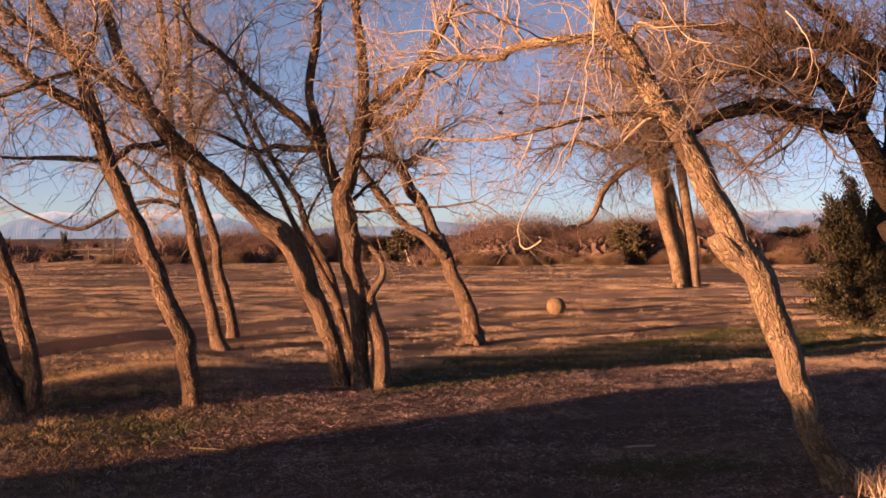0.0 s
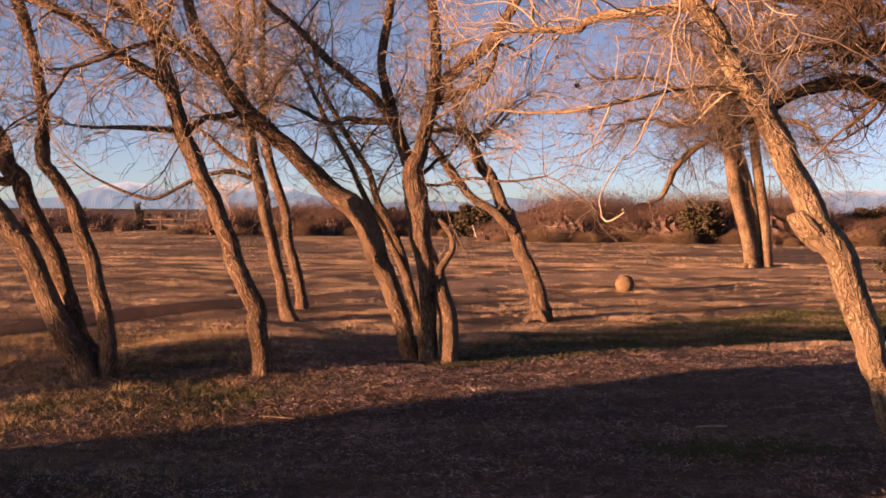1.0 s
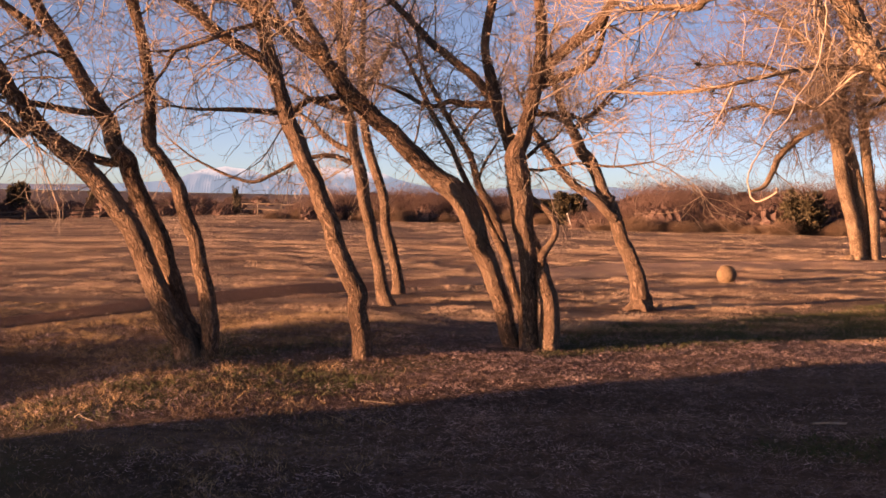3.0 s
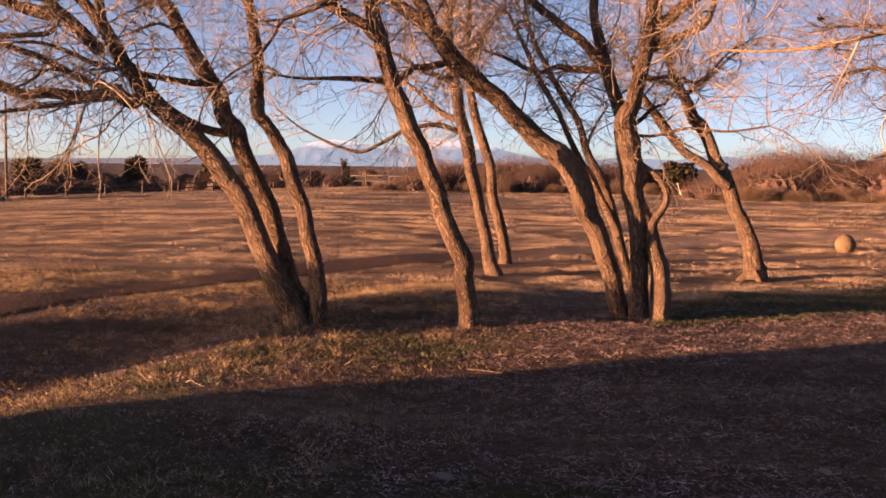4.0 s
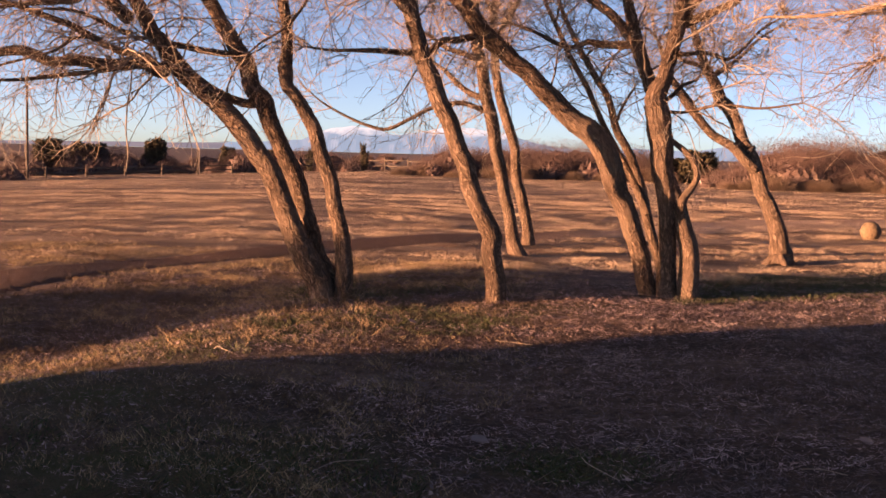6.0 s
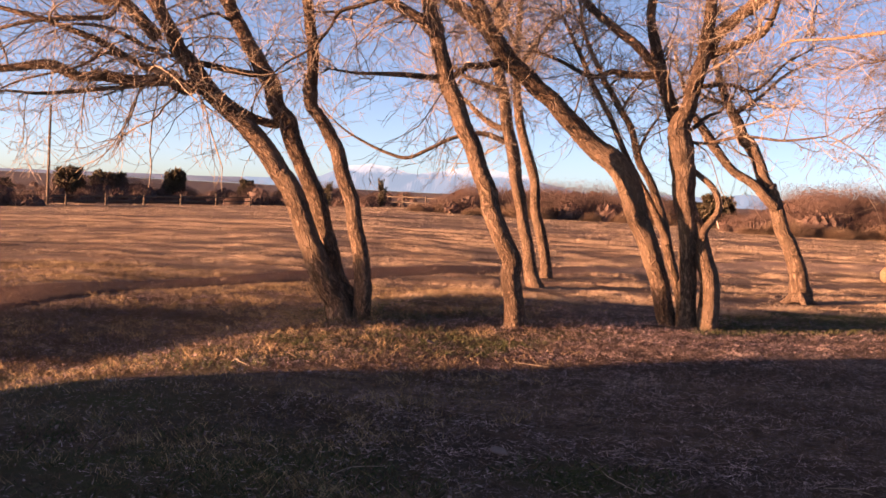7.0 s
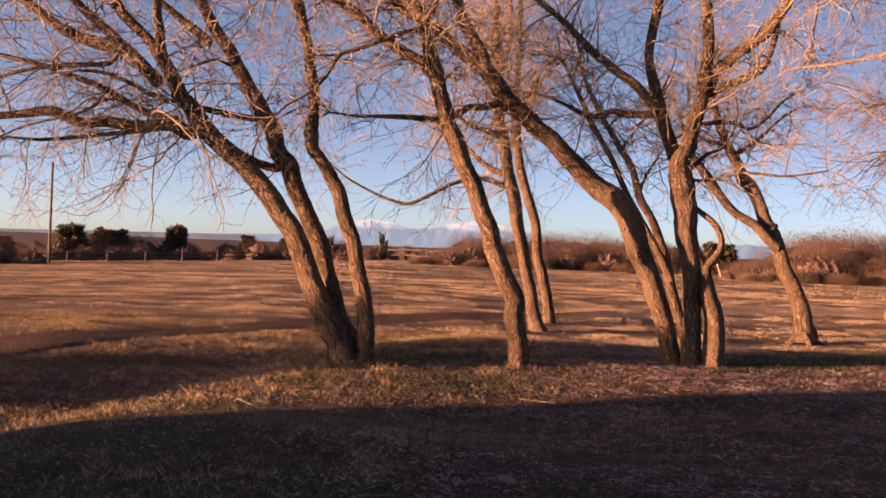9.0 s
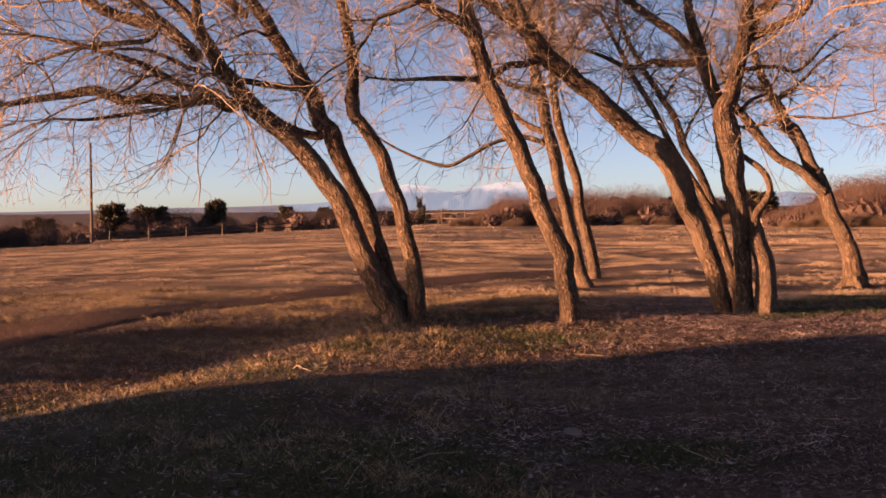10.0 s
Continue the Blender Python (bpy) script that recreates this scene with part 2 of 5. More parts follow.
class Tubes:
    """Collects tapered tubes and small faces into one mesh."""

    def __init__(self):
        self.v, self.f, self.g, self.count = [], [], [], 0

    def tube(self, pts, radii, sides=4, cap=True, rough=0.0, seed=0.0):
        pts = np.asarray(pts, float)
        n = len(pts)
        tan = np.gradient(pts, axis=0)
        tan /= np.linalg.norm(tan, axis=1)[:, None] + 1e-9
        ref = np.array((0.0, 1.0, 0.0)) if abs(tan[0][1]) < 0.9 else np.array((1.0, 0, 0))
        a = np.cross(tan, ref)
        a /= np.linalg.norm(a, axis=1)[:, None] + 1e-9
        b = np.cross(tan, a)
        ang = np.arange(sides) * 2 * np.pi / sides
        r = np.asarray(radii, float)[:, None] * np.ones(sides)
        run = np.concatenate([[0], np.cumsum(np.linalg.norm(np.diff(pts, axis=0), axis=1))])
        if rough:
            s = run[:, None] / max(0.05, float(r.mean()))
            r = r * (1 + rough * (0.6 * np.sin(ang * 3 + seed + 0.10 * s) + 0.5 * np.sin(ang * 2 + seed * 2 - 0.14 * s) + 0.35 * np.sin(ang * 7 + seed * 3 + 0.3 * np.sin(s * 0.25))
                                  + 0.5 * np.sin(s * 0.33 + seed) + 0.4 * np.sin(s * 0.71 + ang + seed * 5) + rng.normal(0, 0.5, (n, sides))))
        ring = pts[:, None, :] + r[..., None] * (np.cos(ang)[None, :, None] * a[:, None, :] + np.sin(ang)[None, :, None] * b[:, None, :])
        o = self.count
        self.v.append(ring.reshape(-1, 3))
        self.g.append(np.stack([np.cos(ang)[None, :] * r, np.sin(ang)[None, :] * r, run[:, None] + 0 * r], -1).reshape(-1, 3) + seed)
        i, j = np.meshgrid(np.arange(n - 1), np.arange(sides), indexing="ij")
        j2 = (j + 1) % sides
        q = np.stack([i * sides + j, i * sides + j2, (i + 1) * sides + j2, (i + 1) * sides + j], -1).reshape(-1, 4) + o
        self.f.extend(q.tolist())
        self.count += n * sides
        if cap:
            self.f.append([o + (n - 1) * sides + s for s in range(sides)])
        return self

    def faces(self, verts, faces):
        self.v.append(np.asarray(verts, float))
        self.g.append(self.v[-1])
        self.f.extend([[self.count + i for i in f] for f in faces])
        self.count += len(verts)
        return self

    def blades(self, base, tip, width, simple=False, flat=None):
        """Many thin pointed blades: arrays of foot points, tips and widths."""
        base, tip = np.asarray(base), np.asarray(tip)
        n = len(base)
        d = tip - base
        s = np.cross(d, rng.normal(0, 1, (n, 3)) if flat is None else rng.normal(0, flat, (n, 3)) + (0, 0, 1))
        s /= np.linalg.norm(s, axis=1)[:, None] + 1e-9
        w = np.broadcast_to(np.asarray(width, float), (n,))[:, None]
        if simple:
            tri = np.stack([base - s * w * 0.5, base + s * w * 0.5, tip], 1).reshape(-1, 3)
            ix = np.arange(n)[:, None] * 3 + self.count
            self.f.extend(np.hstack([ix, ix + 1, ix + 2]).tolist())
            self.v.append(tri)
            self.g.append(tri)
            self.count += n * 3
            return self
        mid = base + d * 0.5 + s * w * 0.25
        quad = np.stack([base - s * w * 0.5, base + s * w * 0.5, mid + s * w * 0.4, tip, mid - s * w * 0.4], 1).reshape(-1, 3)
        o = self.count
        ix = np.arange(n)[:, None] * 5 + o
        self.f.extend(np.hstack([ix, ix + 1, ix + 2, ix + 3, ix + 4]).tolist())
        self.v.append(quad)
        self.g.append(quad)
        self.count += n * 5
        return self

    def mesh(self, name, material, smooth=True):
        me = bpy.data.meshes.new(name)
        me.from_pydata(np.vstack(self.v), [], self.f)
        me.materials.append(material)
        if self.g:
            me.attributes.new("grain", "FLOAT_VECTOR", "POINT").data.foreach_set("vector", np.vstack(self.g).astype(np.float32).ravel())
        if smooth:
            me.polygons.foreach_set("use_smooth", np.ones(len(me.polygons), bool))
        me.update()
        return me


def part(name, tubes, material, parent, label="", smooth=True, kind=""):
    ob = new(name, tubes.mesh(name, material, smooth))
    ob.parent = parent
    return tagged(ob, label, kind=kind)


def spline(P, per=6):
    """Catmull-Rom through rows of (x, y, z, r)."""
    P = np.asarray(P, float)
    Q = np.vstack([2 * P[0] - P[1], P, 2 * P[-1] - P[-2]])
    out = []
    for i in range(1, len(Q) - 2):
        for u in np.arange(per) / per:
            a, b, c, d = Q[i - 1:i + 3]
            out.append(0.5 * (2 * b + (c - a) * u + (2 * a - 5 * b + 4 * c - d) * u * u + (3 * b - a - 3 * c + d) * u ** 3))
    out.append(P[-1])
    return np.array(out)


def ground_z(x, y):
    """Height of the meadow: nearly level, falling gently away to the far west."""
    d = np.maximum(0, -x - 0.35 * y - 5)
    s = lambda a, b: np.clip((y - a) / (b - a), 0, 1) ** 2 * (3 - 2 * np.clip((y - a) / (b - a), 0, 1))
    rise = 0.04 * np.exp(-((y - 10.6) / 2.2) ** 2) - 0.10 * s(12.5, 16) * (1 - s(20, 28)) + 0.025 * np.clip(x, -6, 4) * (1 - s(8, 12)) * s(-6, 0) + 0.016 * np.clip(x + 0.5, 0, 9) * s(8, 12) * (1 - s(45, 70))
    rise = rise + 0.10 * np.exp(-((x - 1.8) / 3.0) ** 2 - ((y - 8.8) / 2.2) ** 2)
    bank = np.clip((-x - 4.35) / 1.5, 0, 1) * np.clip((y - 4.0) / 2.0, 0, 1) * np.clip((17.0 - y) / 5.0, 0, 1)
    rise = rise - 0.2 * bank * bank * (3 - 2 * bank)
    near = rise + 0.015 * np.sin(x * 0.7 + 1.3) * np.sin(y * 0.55) + 0.012 * np.sin(x * 1.9 + y * 1.1)
    fade = np.clip(1.6 - np.hypot(x, y) / 40, 0, 1)
    return -0.035 * np.minimum(d, 60) + near * fade


# ---------------------------------------------------------------- ground
def build_ground():
    g = Tubes()
    u = np.linspace(-1, 1, 261)
    ax = 4.0 * np.sinh(7.1 * u)
    x, y = np.meshgrid(ax, ax, indexing="ij")
    z = ground_z(x, y)
    n = len(ax)
    v = np.stack([x, y, z], -1).reshape(-1, 3)
    i, j = np.meshgrid(np.arange(n - 1), np.arange(n - 1), indexing="ij")
    q = np.stack([i * n + j, (i + 1) * n + j, (i + 1) * n + j + 1, i * n + j + 1], -1).reshape(-1, 4)
    g.v, g.f, g.count = [v], q.tolist(), len(v)
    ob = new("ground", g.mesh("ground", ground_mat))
    tagged(ob, "level dry brown meadow with patches of green grass", "ground", kind="structure")


PATH_LINE = [(-12.5, 2, 0, 2.2), (-10.4, 7.2, 0, 2.0), (-9.3, 9.6, 0, 1.25), (-8.85, 10.9, 0, 0.78), (-8.6, 12.1, 0, 0.52), (-8.2, 13.4, 0, 0.5), (-7.6, 15.2, 0, 0.62), (-7.0, 17.1, 0, 0.8), (-6.35, 18.5, 0, 0.95), (-5.6, 19.6, 0, 0.95), (-4.6, 20.8, 0, 0.8), (-3.3, 22.8, 0, 0.9), (-0.8, 26.6, 0, 1.7), (3.7, 29.2, 0, 2.0), (9, 28, 0, 1.8), (20, 24, 0, 2)]


def build_path():
    P = spline(PATH_LINE, 24)
    g = Tubes()
    n, m = len(P), 9
    t = np.gradient(P[:, :2], axis=0)
    t /= np.linalg.norm(t, axis=1)[:, None]
    nor = np.stack([-t[:, 1], t[:, 0]], 1)
    w = np.linspace(-1, 1, m)
    jit = 1 + rng.normal(0, 0.10, (n, m)) * (np.abs(w) > 0.99)
    xy = P[:, None, :2] + nor[:, None, :] * (P[:, 3][:, None] * w[None, :] * jit)[..., None]
    z = ground_z(xy[..., 0], xy[..., 1]) + 0.012 - 0.03 * (np.abs(w)[None, :] > 0.99)
    v = np.concatenate([xy, z[..., None]], -1).reshape(-1, 3)
    i, j = np.meshgrid(np.arange(n - 1), np.arange(m - 1), indexing="ij")
    q = np.stack([i * m + j, i * m + j + 1, (i + 1) * m + j + 1, (i + 1) * m + j], -1).reshape(-1, 4)
    g.v, g.f, g.count = [v], q.tolist(), len(v)
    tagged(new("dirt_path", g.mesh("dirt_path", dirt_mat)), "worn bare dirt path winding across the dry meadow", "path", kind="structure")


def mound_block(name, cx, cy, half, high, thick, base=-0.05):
    """An unseen plain wall of the given half width, added across the light's way to cast shade, standing on the ground.
    """
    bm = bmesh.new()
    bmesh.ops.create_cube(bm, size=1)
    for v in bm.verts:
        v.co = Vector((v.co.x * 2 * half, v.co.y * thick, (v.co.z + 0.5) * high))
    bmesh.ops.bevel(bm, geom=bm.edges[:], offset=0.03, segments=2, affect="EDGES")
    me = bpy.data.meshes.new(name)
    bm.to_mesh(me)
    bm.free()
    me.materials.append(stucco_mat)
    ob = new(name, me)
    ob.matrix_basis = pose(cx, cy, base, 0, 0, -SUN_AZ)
    return tagged(ob, "plain tan stucco wall added unseen to shade the lawn", "wall", kind="structure")


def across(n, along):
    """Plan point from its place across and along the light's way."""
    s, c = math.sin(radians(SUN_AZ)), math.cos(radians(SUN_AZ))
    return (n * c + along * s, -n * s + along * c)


build_ground()
build_path()
# unseen shade casters behind the lawn: walls with a gap, an opening, then slats
mound_block("shade_wall_south", *across(-6.05, -14), 1.9, 1.76, 0.3)
# low and head pieces leave a slot of sun for the tussocks
mound_block("shade_wall_south_low", *across(-3.75, -14), 0.4, 1.16, 0.3)
mound_block("shade_wall_south_head", *across(-3.75, -14), 0.4, 0.42, 0.3, base=1.34)
mound_block("shade_wall_south_east", *across(10.65, -14), 14.0, 1.76, 0.3)


def shade_slats(n0, n1, along, high, gap):
    """Unseen upright slats added across the light's way for partial shade, thinning out towards n1."""
    top = new("shade_slats")
    tagged(top, "weathered upright slats added unseen to thin the sunlight", "fence")
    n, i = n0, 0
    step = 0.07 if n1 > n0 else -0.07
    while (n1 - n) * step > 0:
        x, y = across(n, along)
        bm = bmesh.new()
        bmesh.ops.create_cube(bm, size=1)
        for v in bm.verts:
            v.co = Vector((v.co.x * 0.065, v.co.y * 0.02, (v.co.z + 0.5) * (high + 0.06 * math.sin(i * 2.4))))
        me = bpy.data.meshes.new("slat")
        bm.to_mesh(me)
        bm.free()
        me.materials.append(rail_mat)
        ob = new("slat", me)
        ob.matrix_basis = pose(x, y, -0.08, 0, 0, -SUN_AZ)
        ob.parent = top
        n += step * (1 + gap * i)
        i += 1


shade_slats(-10.0, -12.6, -14, 1.56, 0)
shade_slats(-12.67, -13.1, -14, 1.53, 0.25)


# ---------------------------------------------------------------- mountains
def ridge(name, az0, az1, dist, heights, label):
    """A far range between two azimuths (degrees right of +y), heights in degrees at even steps."""
    g = Tubes()
    n = 140
    a = np.radians(np.linspace(az0, az1, n))
    h = np.interp(np.linspace(0, 1, n), np.linspace(0, 1, len(heights)), heights)
    seed = az0 * 1.7
    bump = np.array([noise.fractal(Vector((seed + i * 0.11, 3.1, 0)), 0.9, 2.1, 5) for i in range(n)])
    h = np.maximum(0.01, h + 0.11 * bump * np.clip(h, 0, 1))
    rows = []
    for depth, f, jag in ((0, 0.0, 0), (60, 0.4, 0.12), (110, 0.72, 0.1), (170, 1.0, 0), (400, 0.0, 0)):
        r = dist + depth + jag * 300 * np.array([noise.noise(Vector((seed + i * 0.23, depth * 0.1, 7))) for i in range(n)])
        rows.append(np.stack([np.sin(a) * r, np.cos(a) * r, np.tan(np.radians(h)) * dist * f - (3 if f == 0 else 0)], 1))
    v = np.vstack(rows)
    fs = [[k * n + i, k * n + i + 1, (k + 1) * n + i + 1, (k + 1) * n + i] for k in range(4) for i in range(n - 1)]
    g.v, g.f, g.count = [v], fs, len(v)
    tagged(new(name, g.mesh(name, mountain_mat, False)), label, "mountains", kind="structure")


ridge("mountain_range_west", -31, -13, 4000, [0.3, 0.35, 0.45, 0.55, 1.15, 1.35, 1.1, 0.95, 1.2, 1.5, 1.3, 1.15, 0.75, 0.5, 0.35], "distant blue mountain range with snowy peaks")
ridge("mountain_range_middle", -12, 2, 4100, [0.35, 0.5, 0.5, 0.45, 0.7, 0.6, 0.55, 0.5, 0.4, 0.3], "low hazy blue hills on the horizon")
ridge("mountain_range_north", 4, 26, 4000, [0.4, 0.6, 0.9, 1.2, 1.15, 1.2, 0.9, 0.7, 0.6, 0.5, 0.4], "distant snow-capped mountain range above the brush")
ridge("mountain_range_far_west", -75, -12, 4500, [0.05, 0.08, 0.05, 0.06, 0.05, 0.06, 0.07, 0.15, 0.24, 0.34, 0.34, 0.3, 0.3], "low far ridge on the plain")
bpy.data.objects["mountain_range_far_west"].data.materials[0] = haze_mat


# ---------------------------------------------------------------- trees
class Tree:
    """A bare tree: trunks and limbs given by their axis (x, y, z, radius), and grown twigs."""

    def __init__(self, x, y, label, bark_mat, twigs, dens, size, droop, low):
        self.top = new("tree")
        self.x, self.y = x, y
        self.top.location = (x, y, 0)
        tagged(self.top, label, "tree", "bare trees of the grove")
        self.bark, self.twigs = bark_mat, twigs
        self.dens, self.size, self.droop, self.low = dens, size, droop, low
        self.fine = Tubes()
        self.rs = np.random.default_rng(int(abs(x * 100 + y * 37)) + 5)
        self.first = None

    def limb(self, name, P, weep=1.0, long=1.0):
        P = [tuple(q) for q in P]
        thin = name != "trunk"
        if not thin and P[0][2] < 0.3:
            gz = float(ground_z(self.x + P[0][0], self.y + P[0][1]))
            a = P[0]
            dx, dz = P[1][0] - a[0], max(0.05, P[1][2] - a[2])
            low = gz - 0.12
            P[0] = (a[0], a[1], a[2], a[3] * 1.02)
            P.insert(0, (a[0] - dx / dz * (a[2] - low) * 0.4, a[1], low, a[3] * 1.18))
        if thin and P[0][3] > 0.012:
            # the limb swells out of its parent
            a, b = np.array(P[0]), np.array(P[1])
            d = (b - a)[:3] / (np.linalg.norm((b - a)[:3]) + 1e-9)
            P = [(*a[:3], a[3] * 0.3), (*(a[:3] + d * a[3] * 0.9), a[3] * 0.95)] + P[1:]
        S = spline(P, 6 if thin else 11)
        S[:, 3] = np.maximum(S[:, 3], 0.0025)
        n = len(S)
        knots = max(3, n // 8)
        wob = np.stack([np.interp(np.linspace(0, 1, n), np.linspace(0, 1, knots), self.rs.normal(0, 1, knots)) for _ in range(3)], 1)
        wob = np.stack([np.convolve(np.pad(wob[:, c], 4, "edge"), np.ones(9) / 9, "valid") for c in range(3)], 1)
        S[:, :3] += wob * S[:, 3:4] * (0.45 if thin else 0.22)
        if name == "hanging_branch":
            S[:, :3] += np.cumsum(self.rs.normal(0, 0.004, (n, 3)), 0) * np.linspace(1, 0.2, n)[:, None]
            S[:, 3] *= (0.62 if self.bark is bark_pale else 0.5) * self.rs.uniform(0.85, 1.25, n)
        g = Tubes()
        big = S[:, 3].max() > 0.05
        rad = S[:, 3]
        g.tube(S[:, :3], rad, 34 if not thin else (18 if big else 9), True, 0.05, self.rs.random() * 6)
        mat = self.bark if name != "hanging_branch" else (twig_pale if self.bark is bark_pale else twig_mat)
        ob = part(name, g, mat, self.top)
        if self.first is None:
            self.first = S
        keep = self.droop, self.size
        self.droop, self.size = self.droop * weep, self.size * long
        self.grow(S, name)
        self.droop, self.size = keep
        return ob

    def grow(self, S, name):
        seg = np.linalg.norm(np.diff(S[:, :3], axis=0), axis=1)
        L = seg.sum()
        tan = np.gradient(S[:, :3], axis=0)
        tan /= np.linalg.norm(tan, axis=1)[:, None]
        k = 0 if name == "hanging_branch" else int(L * self.dens)
        for _ in range(k):
            i = int(self.rs.integers(0, len(S)))
            p, r = S[i, :3], S[i, 3]
            if p[2] < self.low * self.rs.uniform(0.85, 1.2) * (1.25 if name == "trunk" else 1.0):
                continue
            side = np.cross(tan[i], self.rs.normal(0, 1, 3))
            side /= np.linalg.norm(side) + 1e-9
            d = side + tan[i] * self.rs.uniform(0.2, 1.0) + np.array((0, 0, self.rs.uniform(-0.35, 0.6)))
            length = self.size * self.rs.uniform(0.35, 1.25) * (1 if r > 0.015 else 0.55)
            self.twig(p, d, length, min(r * 0.55, self.rs.choice([0.005, 0.0065, 0.008, 0.012]) * self.rs.uniform(0.8, 1.15) * self.size ** 0.7), 0)
        # the limb's own end breaks up into twigs
        ends = 0 if name == "hanging_branch" or S[-1, 3] > 0.06 or S[-1, 2] < self.low else (7 if S[-1, 3] > 0.007 else 4)
        for _ in range(ends):
            d = tan[-1] + self.rs.normal(0, 0.45, 3)
            self.twig(S[-1, :3], d, self.size * self.rs.uniform(0.6, 1.5), max(0.004, S[-1, 3] * 0.5), 0)

    def twig(self, p, d, length, r, level):
        """A kinked, curling twig with side twigs, hanging or rising as its tree does."""
        rs = self.rs
        n = (9, 6, 4)[level]
        d = d / (np.linalg.norm(d) + 1e-9)
        pts, q = [np.array(p)], np.array(p, float)
        curl = rs.normal(0, 0.13, 3)
        curl[2] += 0.03 - self.droop * rs.uniform(0.0, 0.3)
        turn = rs.uniform(0.35, 0.8)
        for i in range(n):
            if i > n * turn:
                curl = curl * 0.8 + (0, 0, 0.05)
            d = d + curl + rs.normal(0, (0.16, 0.2, 0.24)[level], 3)
            d /= np.linalg.norm(d)
            if q[2] + d[2] * length / n < self.low * 0.66:
                break
            q = q + d * length / n * rs.uniform(0.7, 1.3)
            pts.append(q.copy())
        n = len(pts) - 1
        if n < 2:
            return
        rad = np.linspace(r, max(0.0018 * self.size, r * 0.3), n + 1)
        self.fine.tube(pts, rad, 3 if level else 4, False)
        if level < 2:
            for _ in range(int(rs.integers(5, 9)) if level == 0 else int(rs.integers(2, 5))):
                i = int(rs.integers(1, n + 1))
                way = pts[i] - pts[i - 1]
                way = way / (np.linalg.norm(way) + 1e-9)
                self.twig(pts[i], way + rs.normal(0, 0.65, 3), length * rs.uniform(0.25, 0.6), max(0.0022, rad[i] * 0.65), level + 1)

    def roots(self, count, reach, r):
        S = self.first
        for i in range(count):
            a = 2 * math.pi * (i + self.rs.uniform(-0.25, 0.25)) / count
            c, s = math.cos(a), math.sin(a)
            x, y = S[0, 0], S[0, 1]
            gz = float(ground_z(self.x + x, self.y + y))
            g = Tubes()
            g.tube([(x + c * 0.03, y + s * 0.03, gz + 0.15), (x + c * reach * 0.5, y + s * reach * 0.5, gz + 0.05), (x + c * reach, y + s * reach, gz - 0.03)], [r * 0.7, r * 0.85, r * 0.35], 10, True, 0.1, a)
            part("root", g, self.bark, self.top)

    def strap(self, z):
        S = self.first
        i = int(np.argmin(np.abs(S[:, 2] - z)))
        a, b = S[i - 1], S[i + 1]
        g = Tubes()
        g.tube([a[:3], S[i, :3], b[:3]], [S[i, 3] * 1.22] * 3, 16)
        part("strap", g, strap_mat, self.top, "dark strap wrapped round the trunk")

    def knot(self, x, y, z):
        g = Tubes()
        g.tube([(x + 0.13, y, z - 0.13), (x + 0.06, y - 0.03, z - 0.06), (x, y - 0.05, z), (x - 0.03, y - 0.05, z + 0.04), (x - 0.035, y - 0.05, z + 0.05)], [0.05, 0.07, 0.06, 0.052, 0.04], 16, True, 0.16, 2.0)
        part("knot", g, self.bark, self.top, "broken stub of a lost limb")

    def leaf_cluster(self, x, y, z, size):
        """A few curled dead leaves still hanging together."""
        g = Tubes()
        c = np.array((x, y, z)) + self.rs.normal(0, size * 0.3, (46, 3))
        d = self.rs.normal(0, 1, (46, 3)) - (0, 0, 0.6)
        d /= np.linalg.norm(d, axis=1)[:, None]
        g.blades(c, c + d * size * self.rs.uniform(0.5, 0.9, (46, 1)), size * 0.45)
        g.tube([(x, y, z), (x + 0.01, y, z + size), (x + 0.03, y + 0.02, z + size * 3)], [0.002] * 3, 4)
        part("dead_leaf_cluster", g, soot_mat, self.top, "dark curled dead leaves hanging from a twig", False)

    def finish(self):
        part("crown", self.fine, self.twigs, self.top, "dense bare twigs", kind="stuff")


t = Tree(-4.38, 9.95, "leaning elm with three furrowed trunks rising from one base", bark, twig_mat, dens=6, size=1.0, droop=0.6, low=1.7)
t.limb("trunk", [(-0.06, 0.00, 0.06, 0.124), (-0.18, -0.02, 0.30, 0.114), (-0.32, -0.04, 0.61, 0.105), (-0.46, -0.06, 0.92, 0.100), (-0.62, -0.07, 1.21, 0.098), (-0.78, -0.09, 1.41, 0.096), (-0.99, -0.11, 1.62, 0.091), (-1.25, -0.13, 1.85, 0.087), (-1.43, -0.15, 2.04, 0.087), (-1.60, -0.17, 2.22, 0.090), (-1.73, -0.19, 2.36, 0.083), (-1.84, -0.21, 2.54, 0.075), (-1.96, -0.22, 2.75, 0.067), (-2.03, -0.24, 2.92, 0.054), (-2.05, -0.26, 3.15, 0.044), (-2.04, -0.28, 3.37, 0.039), (-2.03, -0.30, 3.64, 0.034)])
t.limb("trunk", [(-0.04, 0.14, 0.08, 0.100), (-0.16, 0.17, 0.29, 0.091), (-0.29, 0.21, 0.60, 0.086), (-0.42, 0.24, 0.92, 0.087), (-0.56, 0.28, 1.19, 0.088), (-0.70, 0.31, 1.46, 0.088), (-0.82, 0.34, 1.68, 0.092), (-0.94, 0.38, 1.82, 0.095), (-1.04, 0.41, 1.97, 0.088), (-1.17, 0.45, 2.19, 0.086), (-1.30, 0.48, 2.40, 0.081), (-1.42, 0.51, 2.58, 0.076), (-1.55, 0.55, 2.75, 0.071), (-1.73, 0.58, 2.97, 0.069), (-1.89, 0.61, 3.15, 0.064), (-2.03, 0.65, 3.34, 0.059), (-2.17, 0.68, 3.56, 0.056), (-2.29, 0.72, 3.72, 0.051), (-2.48, 0.75, 4.01, 0.043)])
